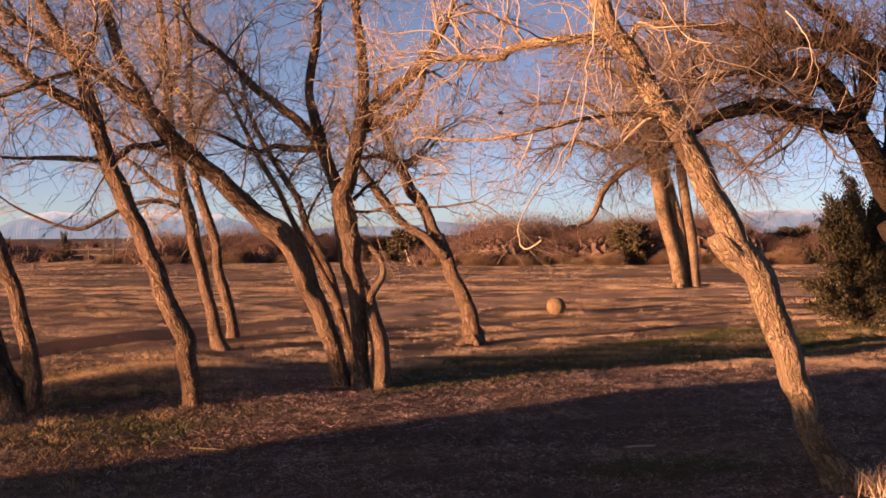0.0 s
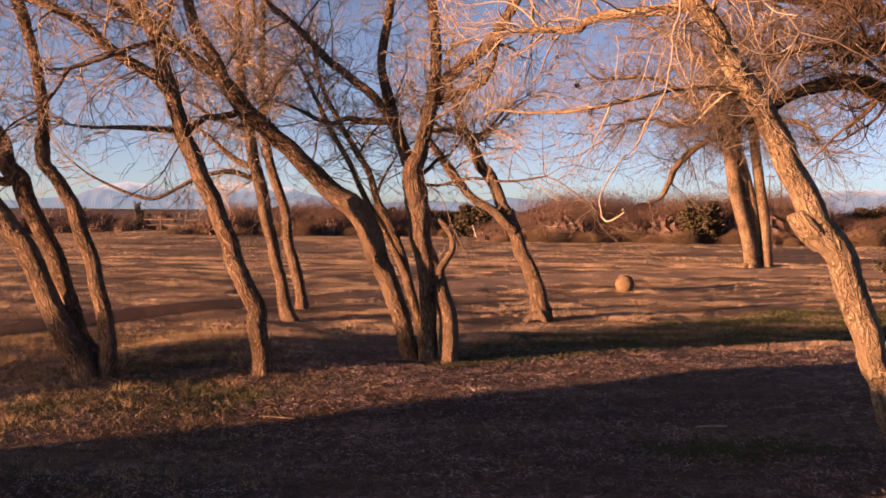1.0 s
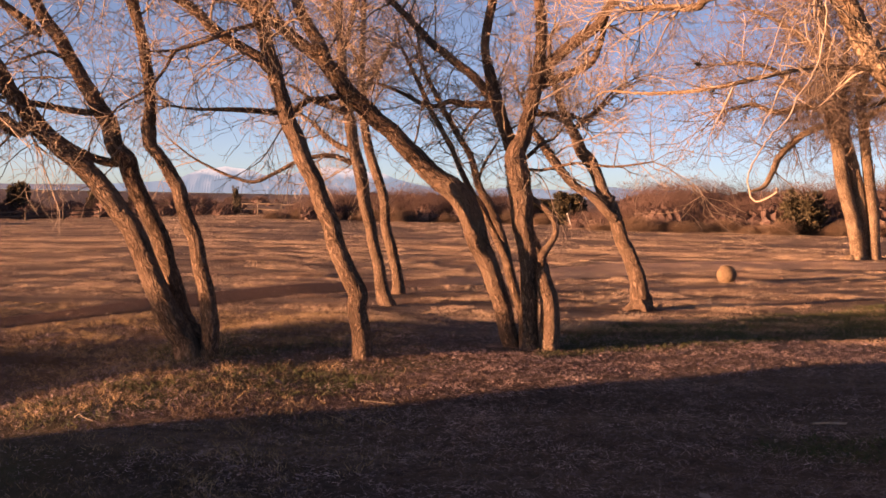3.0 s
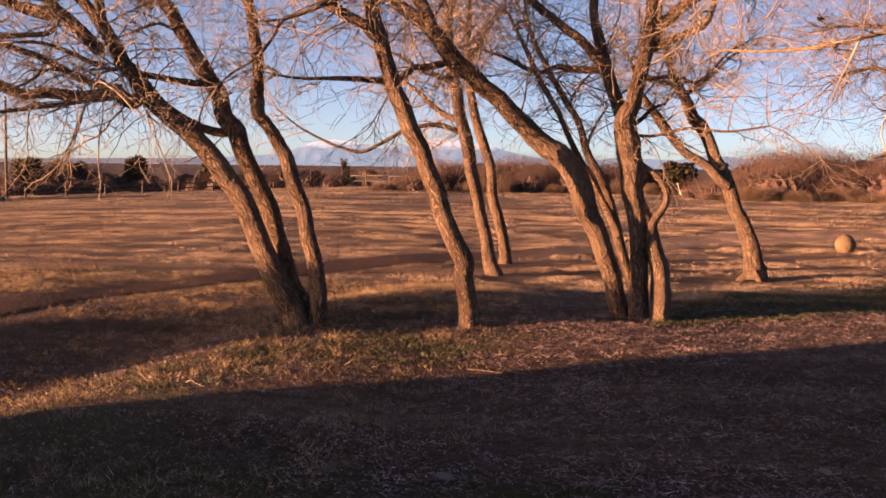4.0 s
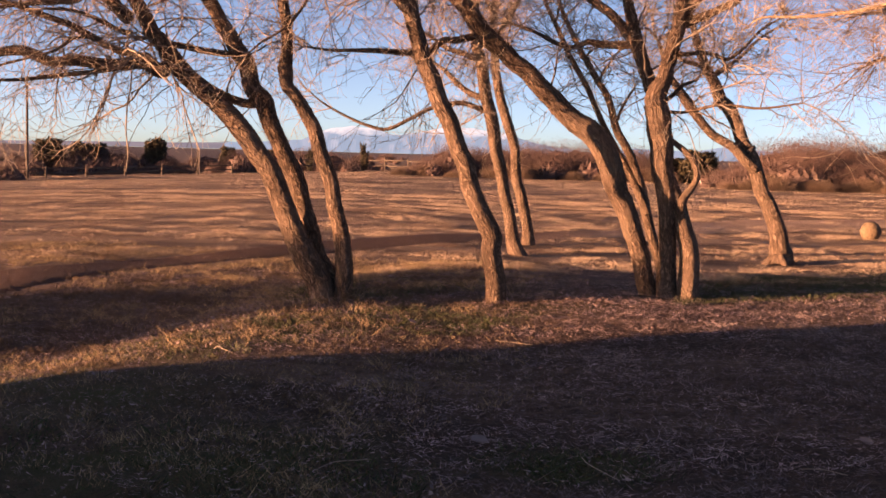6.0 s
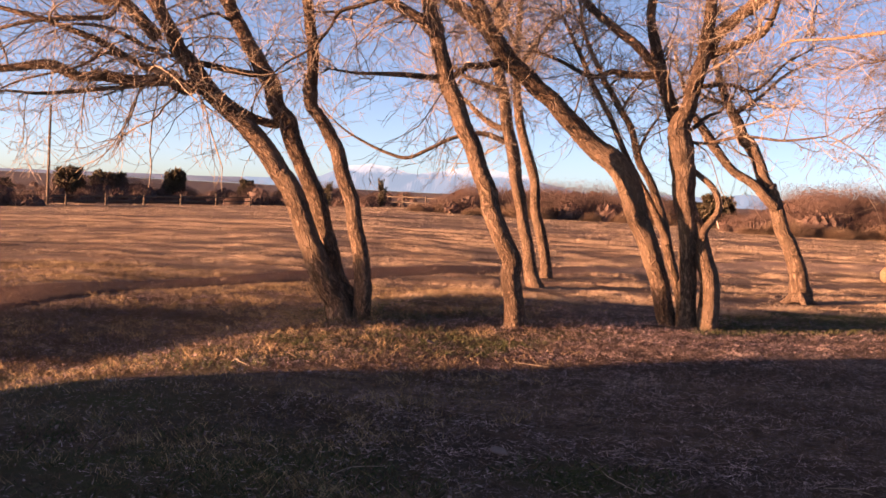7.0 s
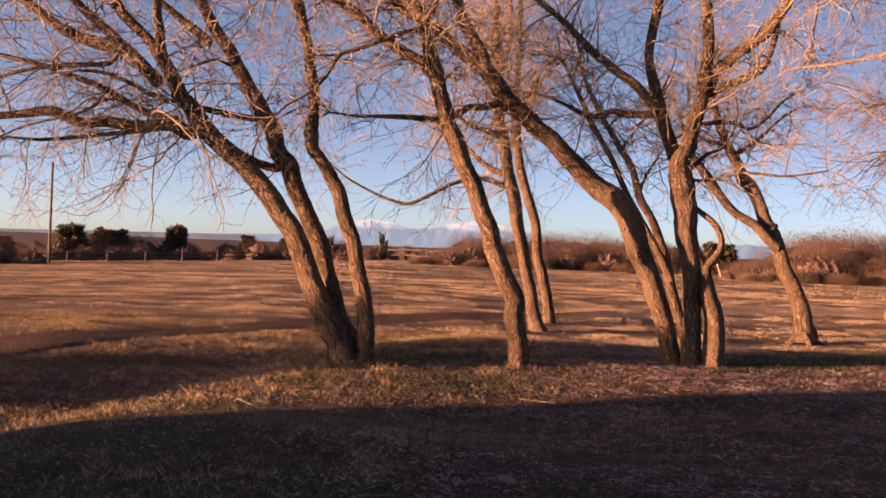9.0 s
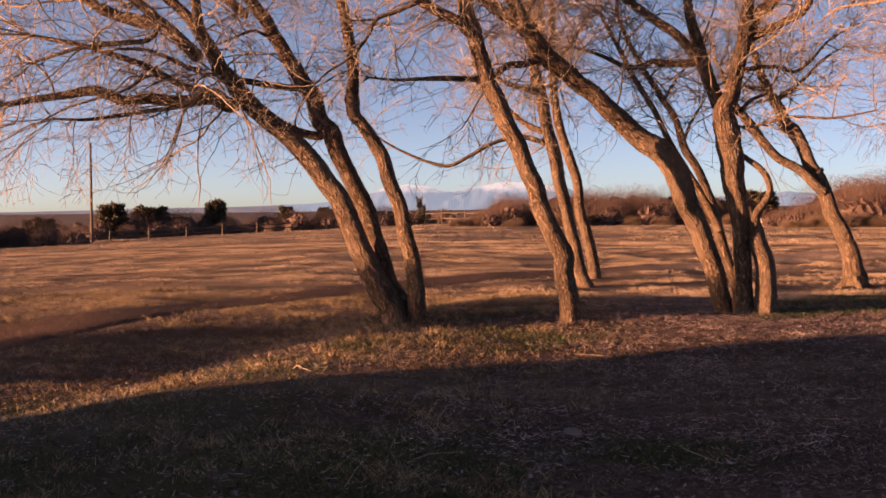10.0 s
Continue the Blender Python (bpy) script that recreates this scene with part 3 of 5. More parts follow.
t.limb("trunk", [(0.15, 0.08, 0.04, 0.089), (0.13, 0.09, 0.32, 0.079), (0.07, 0.10, 0.63, 0.075), (-0.00, 0.11, 0.89, 0.072), (-0.07, 0.13, 1.13, 0.070), (-0.14, 0.14, 1.31, 0.070), (-0.24, 0.15, 1.55, 0.066), (-0.34, 0.16, 1.74, 0.063), (-0.44, 0.17, 1.87, 0.059), (-0.51, 0.18, 1.97, 0.064), (-0.58, 0.20, 2.11, 0.074), (-0.59, 0.21, 2.18, 0.069), (-0.57, 0.22, 2.37, 0.054), (-0.59, 0.23, 2.61, 0.054), (-0.63, 0.24, 2.84, 0.054), (-0.69, 0.25, 3.03, 0.052), (-0.77, 0.27, 3.29, 0.057), (-0.85, 0.28, 3.46, 0.057), (-0.95, 0.29, 3.69, 0.055), (-1.08, 0.30, 3.92, 0.047)])
t.limb("limb", [(-1.95, -0.24, 2.73, 0.060), (-2.11, -0.25, 2.96, 0.055), (-2.28, -0.26, 3.13, 0.052), (-2.45, -0.27, 3.27, 0.050), (-2.59, -0.28, 3.44, 0.045), (-2.67, -0.29, 3.57, 0.040), (-2.80, -0.30, 3.76, 0.032)], 1.1, 1.1)
t.limb("limb", [(-2.00, -0.22, 2.57, 0.070), (-2.12, -0.26, 2.69, 0.062), (-2.30, -0.30, 2.85, 0.060), (-2.45, -0.34, 2.98, 0.055), (-2.56, -0.39, 3.11, 0.047), (-2.74, -0.43, 3.25, 0.042), (-2.88, -0.47, 3.37, 0.039), (-3.03, -0.51, 3.49, 0.034), (-3.23, -0.55, 3.62, 0.029)], 1.1, 1.2)
t.limb("limb", [(-2.34, -0.40, 2.90, 0.057), (-2.49, -0.46, 2.93, 0.065), (-2.71, -0.51, 2.96, 0.054), (-2.84, -0.57, 3.03, 0.054), (-3.01, -0.63, 3.15, 0.049), (-3.17, -0.69, 3.26, 0.044), (-3.37, -0.74, 3.38, 0.042), (-3.57, -0.80, 3.49, 0.034)], 1.1, 1.2)
t.limb("limb", [(-2.27, -0.50, 2.84, 0.023), (-2.27, -0.59, 2.75, 0.025), (-2.31, -0.67, 2.69, 0.025), (-2.47, -0.76, 2.67, 0.023), (-2.66, -0.84, 2.65, 0.023), (-2.82, -0.93, 2.63, 0.020), (-3.01, -1.01, 2.59, 0.018), (-3.30, -1.10, 2.50, 0.013)], 1.2, 1.2)
t.limb("limb", [(-1.80, -0.22, 2.23, 0.034), (-1.92, -0.32, 2.23, 0.033), (-2.05, -0.42, 2.28, 0.033), (-2.18, -0.51, 2.36, 0.033), (-2.31, -0.61, 2.44, 0.033), (-2.43, -0.71, 2.51, 0.030), (-2.62, -0.81, 2.58, 0.028), (-2.77, -0.90, 2.62, 0.025), (-2.99, -1.00, 2.68, 0.023), (-3.31, -1.10, 2.76, 0.020)], 1.2, 1.2)
t.limb("limb", [(-1.97, -0.25, 2.44, 0.023), (-2.01, -0.38, 2.45, 0.023), (-2.07, -0.51, 2.49, 0.023), (-2.16, -0.64, 2.54, 0.020), (-2.32, -0.77, 2.59, 0.018), (-2.48, -0.90, 2.59, 0.012)], 1.2, 1.1)
t.limb("limb", [(-1.56, -0.20, 2.14, 0.077), (-1.71, -0.29, 2.14, 0.072), (-1.81, -0.38, 2.16, 0.064), (-1.94, -0.47, 2.15, 0.056), (-2.13, -0.56, 2.13, 0.056), (-2.32, -0.65, 2.13, 0.051), (-2.51, -0.75, 2.12, 0.048), (-2.64, -0.84, 2.19, 0.050), (-2.76, -0.93, 2.22, 0.048), (-3.01, -1.02, 2.18, 0.040), (-3.26, -1.11, 2.15, 0.035), (-3.55, -1.20, 2.10, 0.028)], 1.2, 1.2)
t.limb("limb", [(-2.03, -0.30, 2.14, 0.023), (-2.04, -0.48, 2.08, 0.023), (-2.18, -0.66, 2.03, 0.023), (-2.49, -0.84, 1.97, 0.020), (-2.73, -1.02, 1.93, 0.017), (-2.97, -1.20, 1.94, 0.012)], 1.3, 1.1)
t.limb("limb", [(-2.28, -0.40, 2.36, 0.018), (-2.30, -0.55, 2.37, 0.018), (-2.30, -0.70, 2.34, 0.015), (-2.30, -0.85, 2.26, 0.015), (-2.37, -1.00, 2.18, 0.012), (-2.82, -1.15, 2.05, 0.010), (-3.07, -1.30, 1.90, 0.007)], 1.3, 1.0)
t.limb("limb", [(-1.35, 0.52, 2.32, 0.032), (-1.39, 0.38, 2.31, 0.035), (-1.58, 0.23, 2.33, 0.032), (-1.71, 0.09, 2.35, 0.032), (-1.78, -0.06, 2.35, 0.026), (-1.82, -0.20, 2.39, 0.021)])
t.limb("limb", [(-1.00, 0.42, 1.82, 0.045), (-1.18, 0.32, 1.86, 0.042), (-1.28, 0.21, 1.90, 0.039), (-1.35, 0.11, 1.94, 0.037), (-1.43, 0.00, 2.02, 0.036), (-1.48, -0.10, 2.07, 0.028)])
t.limb("limb", [(-1.99, 0.62, 3.10, 0.050), (-2.12, 0.58, 3.18, 0.050), (-2.28, 0.55, 3.30, 0.045), (-2.43, 0.51, 3.42, 0.039), (-2.59, 0.47, 3.55, 0.034), (-2.81, 0.44, 3.67, 0.025), (-3.02, 0.40, 3.83, 0.017)])
t.limb("limb", [(-1.62, 0.58, 2.82, 0.019), (-1.70, 0.48, 2.86, 0.016), (-1.79, 0.39, 2.90, 0.016), (-1.95, 0.29, 2.83, 0.014), (-2.18, 0.20, 2.73, 0.008)])
t.limb("hanging_branch", [(-1.86, -0.45, 2.30, 0.015), (-1.89, -0.46, 2.20, 0.015), (-1.86, -0.46, 2.06, 0.013), (-1.86, -0.47, 1.89, 0.013), (-1.88, -0.48, 1.70, 0.015), (-1.88, -0.49, 1.49, 0.015), (-1.86, -0.49, 1.30, 0.013), (-1.87, -0.50, 1.11, 0.008)])
t.limb("hanging_branch", [(-0.28, -0.20, 2.36, 0.010), (-0.21, -0.22, 2.35, 0.010), (-0.13, -0.25, 2.31, 0.007), (-0.10, -0.27, 2.17, 0.007), (-0.06, -0.30, 2.08, 0.005)])
t.finish()

t = Tree(-2.85, 10.25, "single leaning elm with rough lit bark and bare twigs", bark, twig_mat, dens=13, size=0.95, droop=0.35, low=1.9)
t.limb("trunk", [(0.03, 0.00, 0.05, 0.101), (0.01, 0.01, 0.23, 0.091), (-0.01, 0.01, 0.46, 0.087), (-0.07, 0.02, 0.66, 0.085), (-0.16, 0.02, 0.91, 0.082), (-0.25, 0.03, 1.12, 0.085), (-0.33, 0.03, 1.29, 0.085), (-0.41, 0.04, 1.45, 0.083), (-0.49, 0.04, 1.63, 0.081), (-0.59, 0.04, 1.83, 0.081), (-0.68, 0.05, 2.04, 0.082), (-0.74, 0.05, 2.20, 0.077), (-0.79, 0.06, 2.36, 0.077), (-0.85, 0.06, 2.52, 0.075), (-0.92, 0.07, 2.74, 0.073), (-0.98, 0.07, 2.95, 0.068), (-1.04, 0.08, 3.12, 0.068), (-1.10, 0.09, 3.28, 0.068), (-1.20, 0.09, 3.44, 0.061), (-1.31, 0.10, 3.58, 0.056), (-1.47, 0.10, 3.84, 0.046)])
t.limb("limb", [(-0.90, 0.06, 2.65, 0.060), (-1.00, 0.02, 2.77, 0.055), (-1.10, -0.02, 2.85, 0.052), (-1.24, -0.06, 2.96, 0.052), (-1.40, -0.10, 3.09, 0.050), (-1.56, -0.14, 3.22, 0.048), (-1.73, -0.18, 3.32, 0.043), (-1.95, -0.22, 3.41, 0.038), (-2.15, -0.26, 3.49, 0.033), (-2.38, -0.30, 3.58, 0.025)])
t.limb("limb", [(-1.03, 0.05, 3.14, 0.025), (-1.11, -0.04, 3.09, 0.025), (-1.21, -0.14, 3.04, 0.022), (-1.33, -0.23, 2.97, 0.022), (-1.52, -0.33, 2.88, 0.020), (-1.67, -0.42, 2.81, 0.020), (-1.70, -0.52, 2.67, 0.015), (-1.76, -0.61, 2.53, 0.015), (-1.85, -0.71, 2.41, 0.012), (-1.97, -0.80, 2.31, 0.010), (-2.05, -0.90, 2.19, 0.007)])
t.limb("limb", [(-1.78, -0.20, 2.85, 0.015), (-1.82, -0.30, 2.84, 0.012), (-1.86, -0.40, 2.82, 0.010), (-1.90, -0.50, 2.81, 0.007)])
t.limb("limb", [(-1.04, 0.05, 3.11, 0.030), (-0.95, -0.01, 3.17, 0.030), (-0.87, -0.07, 3.27, 0.027), (-0.81, -0.14, 3.41, 0.022), (-0.76, -0.20, 3.60, 0.015)])
t.limb("limb", [(-1.10, 0.10, 3.25, 0.040), (-1.25, 0.17, 3.34, 0.038), (-1.42, 0.25, 3.43, 0.036), (-1.61, 0.32, 3.54, 0.031), (-1.81, 0.40, 3.71, 0.024)])
t.finish()

t = Tree(-4.37, 16.4, "slender bare elm standing beside a twin trunk", bark, twig_mat, dens=19, size=1.1, droop=0.3, low=2.1)
t.limb("trunk", [(-0.02, 0.00, -0.08, 0.117), (-0.12, 0.00, 0.31, 0.090), (-0.21, 0.00, 0.72, 0.086), (-0.30, 0.00, 1.14, 0.086), (-0.40, 0.00, 1.55, 0.094), (-0.49, 0.00, 1.88, 0.099), (-0.56, 0.00, 2.18, 0.095), (-0.63, 0.00, 2.47, 0.091), (-0.70, 0.00, 2.81, 0.087), (-0.78, 0.00, 3.23, 0.079), (-0.80, 0.00, 3.74, 0.067), (-0.85, 0.00, 4.16, 0.056), (-0.86, 0.00, 4.67, 0.048), (-0.93, 0.00, 5.27, 0.036)])
t.limb("limb", [(-0.57, 0.00, 2.03, 0.051), (-0.70, -0.09, 2.07, 0.043), (-0.86, -0.18, 2.10, 0.039), (-1.01, -0.27, 2.09, 0.035), (-1.22, -0.36, 2.05, 0.031), (-1.38, -0.45, 1.99, 0.031), (-1.61, -0.55, 1.84, 0.027), (-1.88, -0.64, 1.70, 0.027), (-2.16, -0.73, 1.74, 0.024), (-2.49, -0.82, 1.87, 0.020), (-2.78, -0.91, 2.04, 0.016), (-2.98, -1.00, 2.23, 0.012)])
t.limb("limb", [(-0.72, 0.00, 2.74, 0.048), (-0.86, -0.08, 2.81, 0.044), (-1.04, -0.16, 2.89, 0.040), (-1.17, -0.24, 2.96, 0.032), (-1.35, -0.32, 3.08, 0.024), (-1.55, -0.40, 3.17, 0.016)])
t.limb("limb", [(-0.66, 0.00, 2.22, 0.051), (-0.89, 0.12, 2.31, 0.044), (-1.14, 0.25, 2.47, 0.041), (-1.35, 0.38, 2.62, 0.033), (-1.59, 0.50, 2.76, 0.021)])
t.limb("limb", [(-0.80, 0.00, 3.65, 0.048), (-0.76, 0.15, 4.02, 0.040), (-0.73, 0.30, 4.47, 0.036), (-0.81, 0.45, 4.94, 0.033), (-0.84, 0.60, 5.41, 0.025)])
t.finish()

t = Tree(-4.69, 18.3, "slender bare elm on the far side of its neighbour", bark, twig_mat, dens=19, size=1.1, droop=0.2, low=2.4)
t.limb("trunk", [(-0.05, 0.00, -0.11, 0.122), (-0.10, 0.00, 0.16, 0.087), (-0.20, 0.00, 0.60, 0.087), (-0.29, 0.00, 1.06, 0.083), (-0.39, 0.00, 1.52, 0.083), (-0.49, 0.00, 1.89, 0.083), (-0.60, 0.00, 2.26, 0.079), (-0.68, 0.00, 2.64, 0.075), (-0.74, 0.00, 3.01, 0.071), (-0.77, 0.00, 3.39, 0.062), (-0.76, 0.00, 3.86, 0.053), (-0.74, 0.00, 4.52, 0.044), (-0.75, 0.00, 5.08, 0.040), (-0.80, 0.00, 5.65, 0.031)])
t.limb("limb", [(-0.74, 0.00, 3.11, 0.044), (-0.68, 0.20, 3.46, 0.040), (-0.54, 0.40, 3.82, 0.036), (-0.39, 0.60, 4.14, 0.027), (-0.20, 0.80, 4.37, 0.018)])
t.limb("limb", [(-0.77, 0.00, 3.58, 0.044), (-0.87, -0.17, 3.88, 0.039), (-1.05, -0.33, 4.18, 0.031), (-1.22, -0.50, 4.48, 0.022)])
t.finish()

t = Tree(-1.54, 11.45, "elm clump of several trunks, one upright and shaded", bark, twig_mat, dens=10, size=0.95, droop=0.3, low=1.6)
t.limb("trunk", [(-0.04, 0.00, -0.01, 0.092), (-0.10, -0.02, 0.17, 0.090), (-0.18, -0.04, 0.43, 0.090), (-0.26, -0.06, 0.70, 0.095), (-0.36, -0.08, 0.97, 0.100), (-0.48, -0.10, 1.24, 0.111), (-0.62, -0.11, 1.48, 0.114), (-0.75, -0.13, 1.64, 0.111), (-0.90, -0.15, 1.78, 0.104), (-1.08, -0.17, 1.96, 0.099), (-1.25, -0.19, 2.11, 0.092), (-1.43, -0.21, 2.26, 0.087), (-1.59, -0.23, 2.40, 0.087), (-1.76, -0.25, 2.56, 0.090), (-1.89, -0.27, 2.71, 0.085), (-2.02, -0.29, 2.86, 0.077), (-2.16, -0.30, 2.98, 0.070), (-2.33, -0.32, 3.11, 0.065), (-2.51, -0.34, 3.24, 0.057), (-2.73, -0.36, 3.39, 0.049), (-2.98, -0.38, 3.54, 0.041), (-3.24, -0.40, 3.71, 0.030)])
t.limb("trunk", [(0.03, 0.30, 0.05, 0.052), (-0.02, 0.33, 0.20, 0.047), (-0.07, 0.36, 0.42, 0.048), (-0.16, 0.39, 0.67, 0.050), (-0.25, 0.42, 0.96, 0.051), (-0.36, 0.45, 1.25, 0.046), (-0.45, 0.48, 1.47, 0.043), (-0.56, 0.52, 1.67, 0.041), (-0.67, 0.55, 1.97, 0.033), (-0.79, 0.58, 2.14, 0.033), (-0.92, 0.61, 2.35, 0.030), (-1.02, 0.64, 2.50, 0.028), (-1.14, 0.67, 2.72, 0.025), (-1.27, 0.70, 3.00, 0.020)])
t.limb("trunk", [(-0.18, 0.30, 0.81, 0.032), (-0.29, 0.36, 1.03, 0.037), (-0.41, 0.42, 1.23, 0.035), (-0.55, 0.48, 1.45, 0.033), (-0.67, 0.54, 1.62, 0.033), (-0.80, 0.60, 1.86, 0.030), (-0.93, 0.66, 2.10, 0.031), (-1.10, 0.72, 2.37, 0.028), (-1.22, 0.78, 2.58, 0.026), (-1.38, 0.84, 2.87, 0.023), (-1.54, 0.90, 3.15, 0.017)])
t.limb("trunk", [(0.11, -0.06, -0.01, 0.111), (0.10, -0.04, 0.24, 0.091), (0.09, -0.03, 0.51, 0.086), (0.08, -0.01, 0.78, 0.087), (0.05, 0.01, 1.05, 0.092), (0.01, 0.02, 1.32, 0.102), (-0.04, 0.04, 1.54, 0.113), (-0.07, 0.06, 1.73, 0.118), (-0.09, 0.07, 1.89, 0.114), (-0.08, 0.09, 2.04, 0.093), (-0.04, 0.10, 2.17, 0.077), (-0.01, 0.12, 2.33, 0.072), (0.03, 0.14, 2.46, 0.070), (0.07, 0.15, 2.60, 0.067), (0.10, 0.17, 2.75, 0.065), (0.10, 0.19, 2.90, 0.060), (0.11, 0.20, 3.07, 0.057), (0.11, 0.22, 3.27, 0.055), (0.08, 0.24, 3.50, 0.055), (0.05, 0.25, 3.72, 0.050), (0.02, 0.27, 4.04, 0.039)])
t.limb("trunk", [(0.31, -0.10, 0.01, 0.110), (0.30, -0.07, 0.20, 0.103), (0.27, -0.04, 0.47, 0.093), (0.23, -0.01, 0.68, 0.086), (0.18, 0.01, 0.84, 0.076), (0.13, 0.04, 1.00, 0.066), (0.08, 0.07, 1.16, 0.059), (0.04, 0.10, 1.29, 0.044)])
t.limb("limb", [(0.17, -0.05, 0.87, 0.046), (0.22, -0.03, 1.00, 0.043), (0.29, -0.01, 1.11, 0.035), (0.32, 0.01, 1.21, 0.033), (0.29, 0.04, 1.33, 0.033), (0.22, 0.06, 1.43, 0.031), (0.11, 0.08, 1.51, 0.028), (-0.00, 0.10, 1.58, 0.023)])
t.limb("limb", [(-0.13, 0.25, 1.94, 0.079), (-0.20, 0.28, 2.15, 0.069), (-0.28, 0.30, 2.36, 0.066), (-0.35, 0.32, 2.55, 0.066), (-0.41, 0.35, 2.72, 0.061), (-0.47, 0.38, 2.91, 0.051), (-0.50, 0.40, 3.09, 0.048), (-0.48, 0.43, 3.32, 0.048), (-0.46, 0.45, 3.56, 0.046), (-0.45, 0.47, 3.79, 0.041), (-0.44, 0.50, 4.09, 0.032)])
t.limb("limb", [(-0.33, 0.35, 2.47, 0.061), (-0.47, 0.38, 2.64, 0.054), (-0.61, 0.40, 2.79, 0.049), (-0.74, 0.43, 2.91, 0.046), (-0.87, 0.46, 3.01, 0.044), (-1.03, 0.49, 3.11, 0.041), (-1.18, 0.51, 3.22, 0.044), (-1.28, 0.54, 3.32, 0.036), (-1.43, 0.57, 3.49, 0.034), (-1.62, 0.60, 3.68, 0.031), (-1.84, 0.62, 3.86, 0.026), (-1.95, 0.65, 4.04, 0.020)])
t.limb("limb", [(-0.33, 0.35, 2.50, 0.040), (-0.42, 0.34, 2.51, 0.040), (-0.54, 0.34, 2.49, 0.040), (-0.70, 0.33, 2.49, 0.038), (-0.84, 0.32, 2.53, 0.030), (-0.99, 0.32, 2.48, 0.027), (-1.17, 0.31, 2.51, 0.025), (-1.41, 0.31, 2.63, 0.019), (-1.69, 0.30, 2.73, 0.014)])
t.limb("limb", [(0.08, 0.27, 2.77, 0.070), (0.19, 0.20, 2.90, 0.065), (0.33, 0.14, 2.99, 0.056), (0.49, 0.07, 3.10, 0.056), (0.65, 0.00, 3.21, 0.053), (0.77, -0.07, 3.36, 0.045), (0.89, -0.13, 3.53, 0.039), (1.02, -0.20, 3.72, 0.029)])
t.limb("limb", [(0.05, 0.27, 2.63, 0.047), (0.17, 0.22, 2.69, 0.044), (0.31, 0.18, 2.75, 0.041), (0.47, 0.13, 2.82, 0.038), (0.62, 0.08, 2.91, 0.038), (0.71, 0.04, 3.07, 0.030), (0.76, -0.01, 3.27, 0.025), (0.83, -0.05, 3.44, 0.022), (0.91, -0.10, 3.67, 0.015)])
t.limb("limb", [(0.01, 0.27, 2.41, 0.026), (0.12, 0.30, 2.40, 0.024), (0.25, 0.34, 2.40, 0.021), (0.40, 0.37, 2.38, 0.021), (0.53, 0.40, 2.34, 0.018), (0.66, 0.43, 2.44, 0.016), (0.82, 0.47, 2.63, 0.013), (1.02, 0.50, 2.76, 0.008)])
t.limb("limb", [(-0.02, 0.20, 1.83, 0.018), (0.16, 0.14, 1.82, 0.015), (0.36, 0.08, 1.86, 0.015), (0.55, 0.02, 1.89, 0.013), (0.89, -0.04, 1.86, 0.012), (1.26, -0.10, 1.91, 0.007)])
t.limb("limb", [(-0.05, 0.27, 1.94, 0.021), (0.03, 0.33, 2.01, 0.021), (0.11, 0.38, 2.10, 0.018), (0.23, 0.44, 2.17, 0.013), (0.32, 0.50, 2.30, 0.011)])
t.limb("limb", [(-1.94, -0.35, 2.78, 0.069), (-2.05, -0.34, 3.01, 0.067), (-2.18, -0.33, 3.24, 0.061), (-2.29, -0.32, 3.47, 0.056), (-2.38, -0.31, 3.73, 0.054), (-2.49, -0.30, 4.06, 0.043)])
t.limb("limb", [(-1.84, -0.30, 2.55, 0.040), (-1.93, -0.35, 2.52, 0.037), (-2.02, -0.40, 2.49, 0.037), (-2.09, -0.45, 2.46, 0.034), (-2.17, -0.50, 2.39, 0.034), (-2.27, -0.55, 2.35, 0.032), (-2.49, -0.60, 2.34, 0.032), (-2.77, -0.65, 2.35, 0.027), (-3.00, -0.70, 2.36, 0.021), (-3.22, -0.75, 2.36, 0.016), (-3.47, -0.80, 2.39, 0.011)])
t.limb("limb", [(-0.57, 0.50, 1.70, 0.016), (-0.53, 0.57, 1.86, 0.016), (-0.47, 0.63, 1.99, 0.014), (-0.42, 0.70, 2.09, 0.011)])
t.limb("limb", [(-0.79, 0.60, 2.13, 0.019), (-0.75, 0.67, 2.26, 0.017), (-0.69, 0.73, 2.36, 0.014), (-0.62, 0.80, 2.47, 0.011)])
t.finish()

t = Tree(-0.66, 17.4, "leaning bare elm with a forked trunk and dark strap", bark, twig_mat, dens=20, size=1.1, droop=0.3, low=2.2)
t.limb("trunk", [(-0.04, 0.00, -0.03, 0.175), (-0.07, 0.01, 0.12, 0.145), (-0.13, 0.02, 0.36, 0.126), (-0.21, 0.04, 0.60, 0.111), (-0.30, 0.05, 0.84, 0.107), (-0.40, 0.06, 1.08, 0.104), (-0.50, 0.07, 1.32, 0.100), (-0.59, 0.08, 1.50, 0.097), (-0.69, 0.09, 1.73, 0.093), (-0.80, 0.11, 1.93, 0.089), (-0.90, 0.12, 2.14, 0.094), (-1.01, 0.13, 2.30, 0.090), (-1.10, 0.14, 2.47, 0.082), (-1.21, 0.15, 2.67, 0.075), (-1.32, 0.16, 2.90, 0.067), (-1.42, 0.18, 3.18, 0.055), (-1.52, 0.19, 3.52, 0.044), (-1.57, 0.20, 3.99, 0.032)])
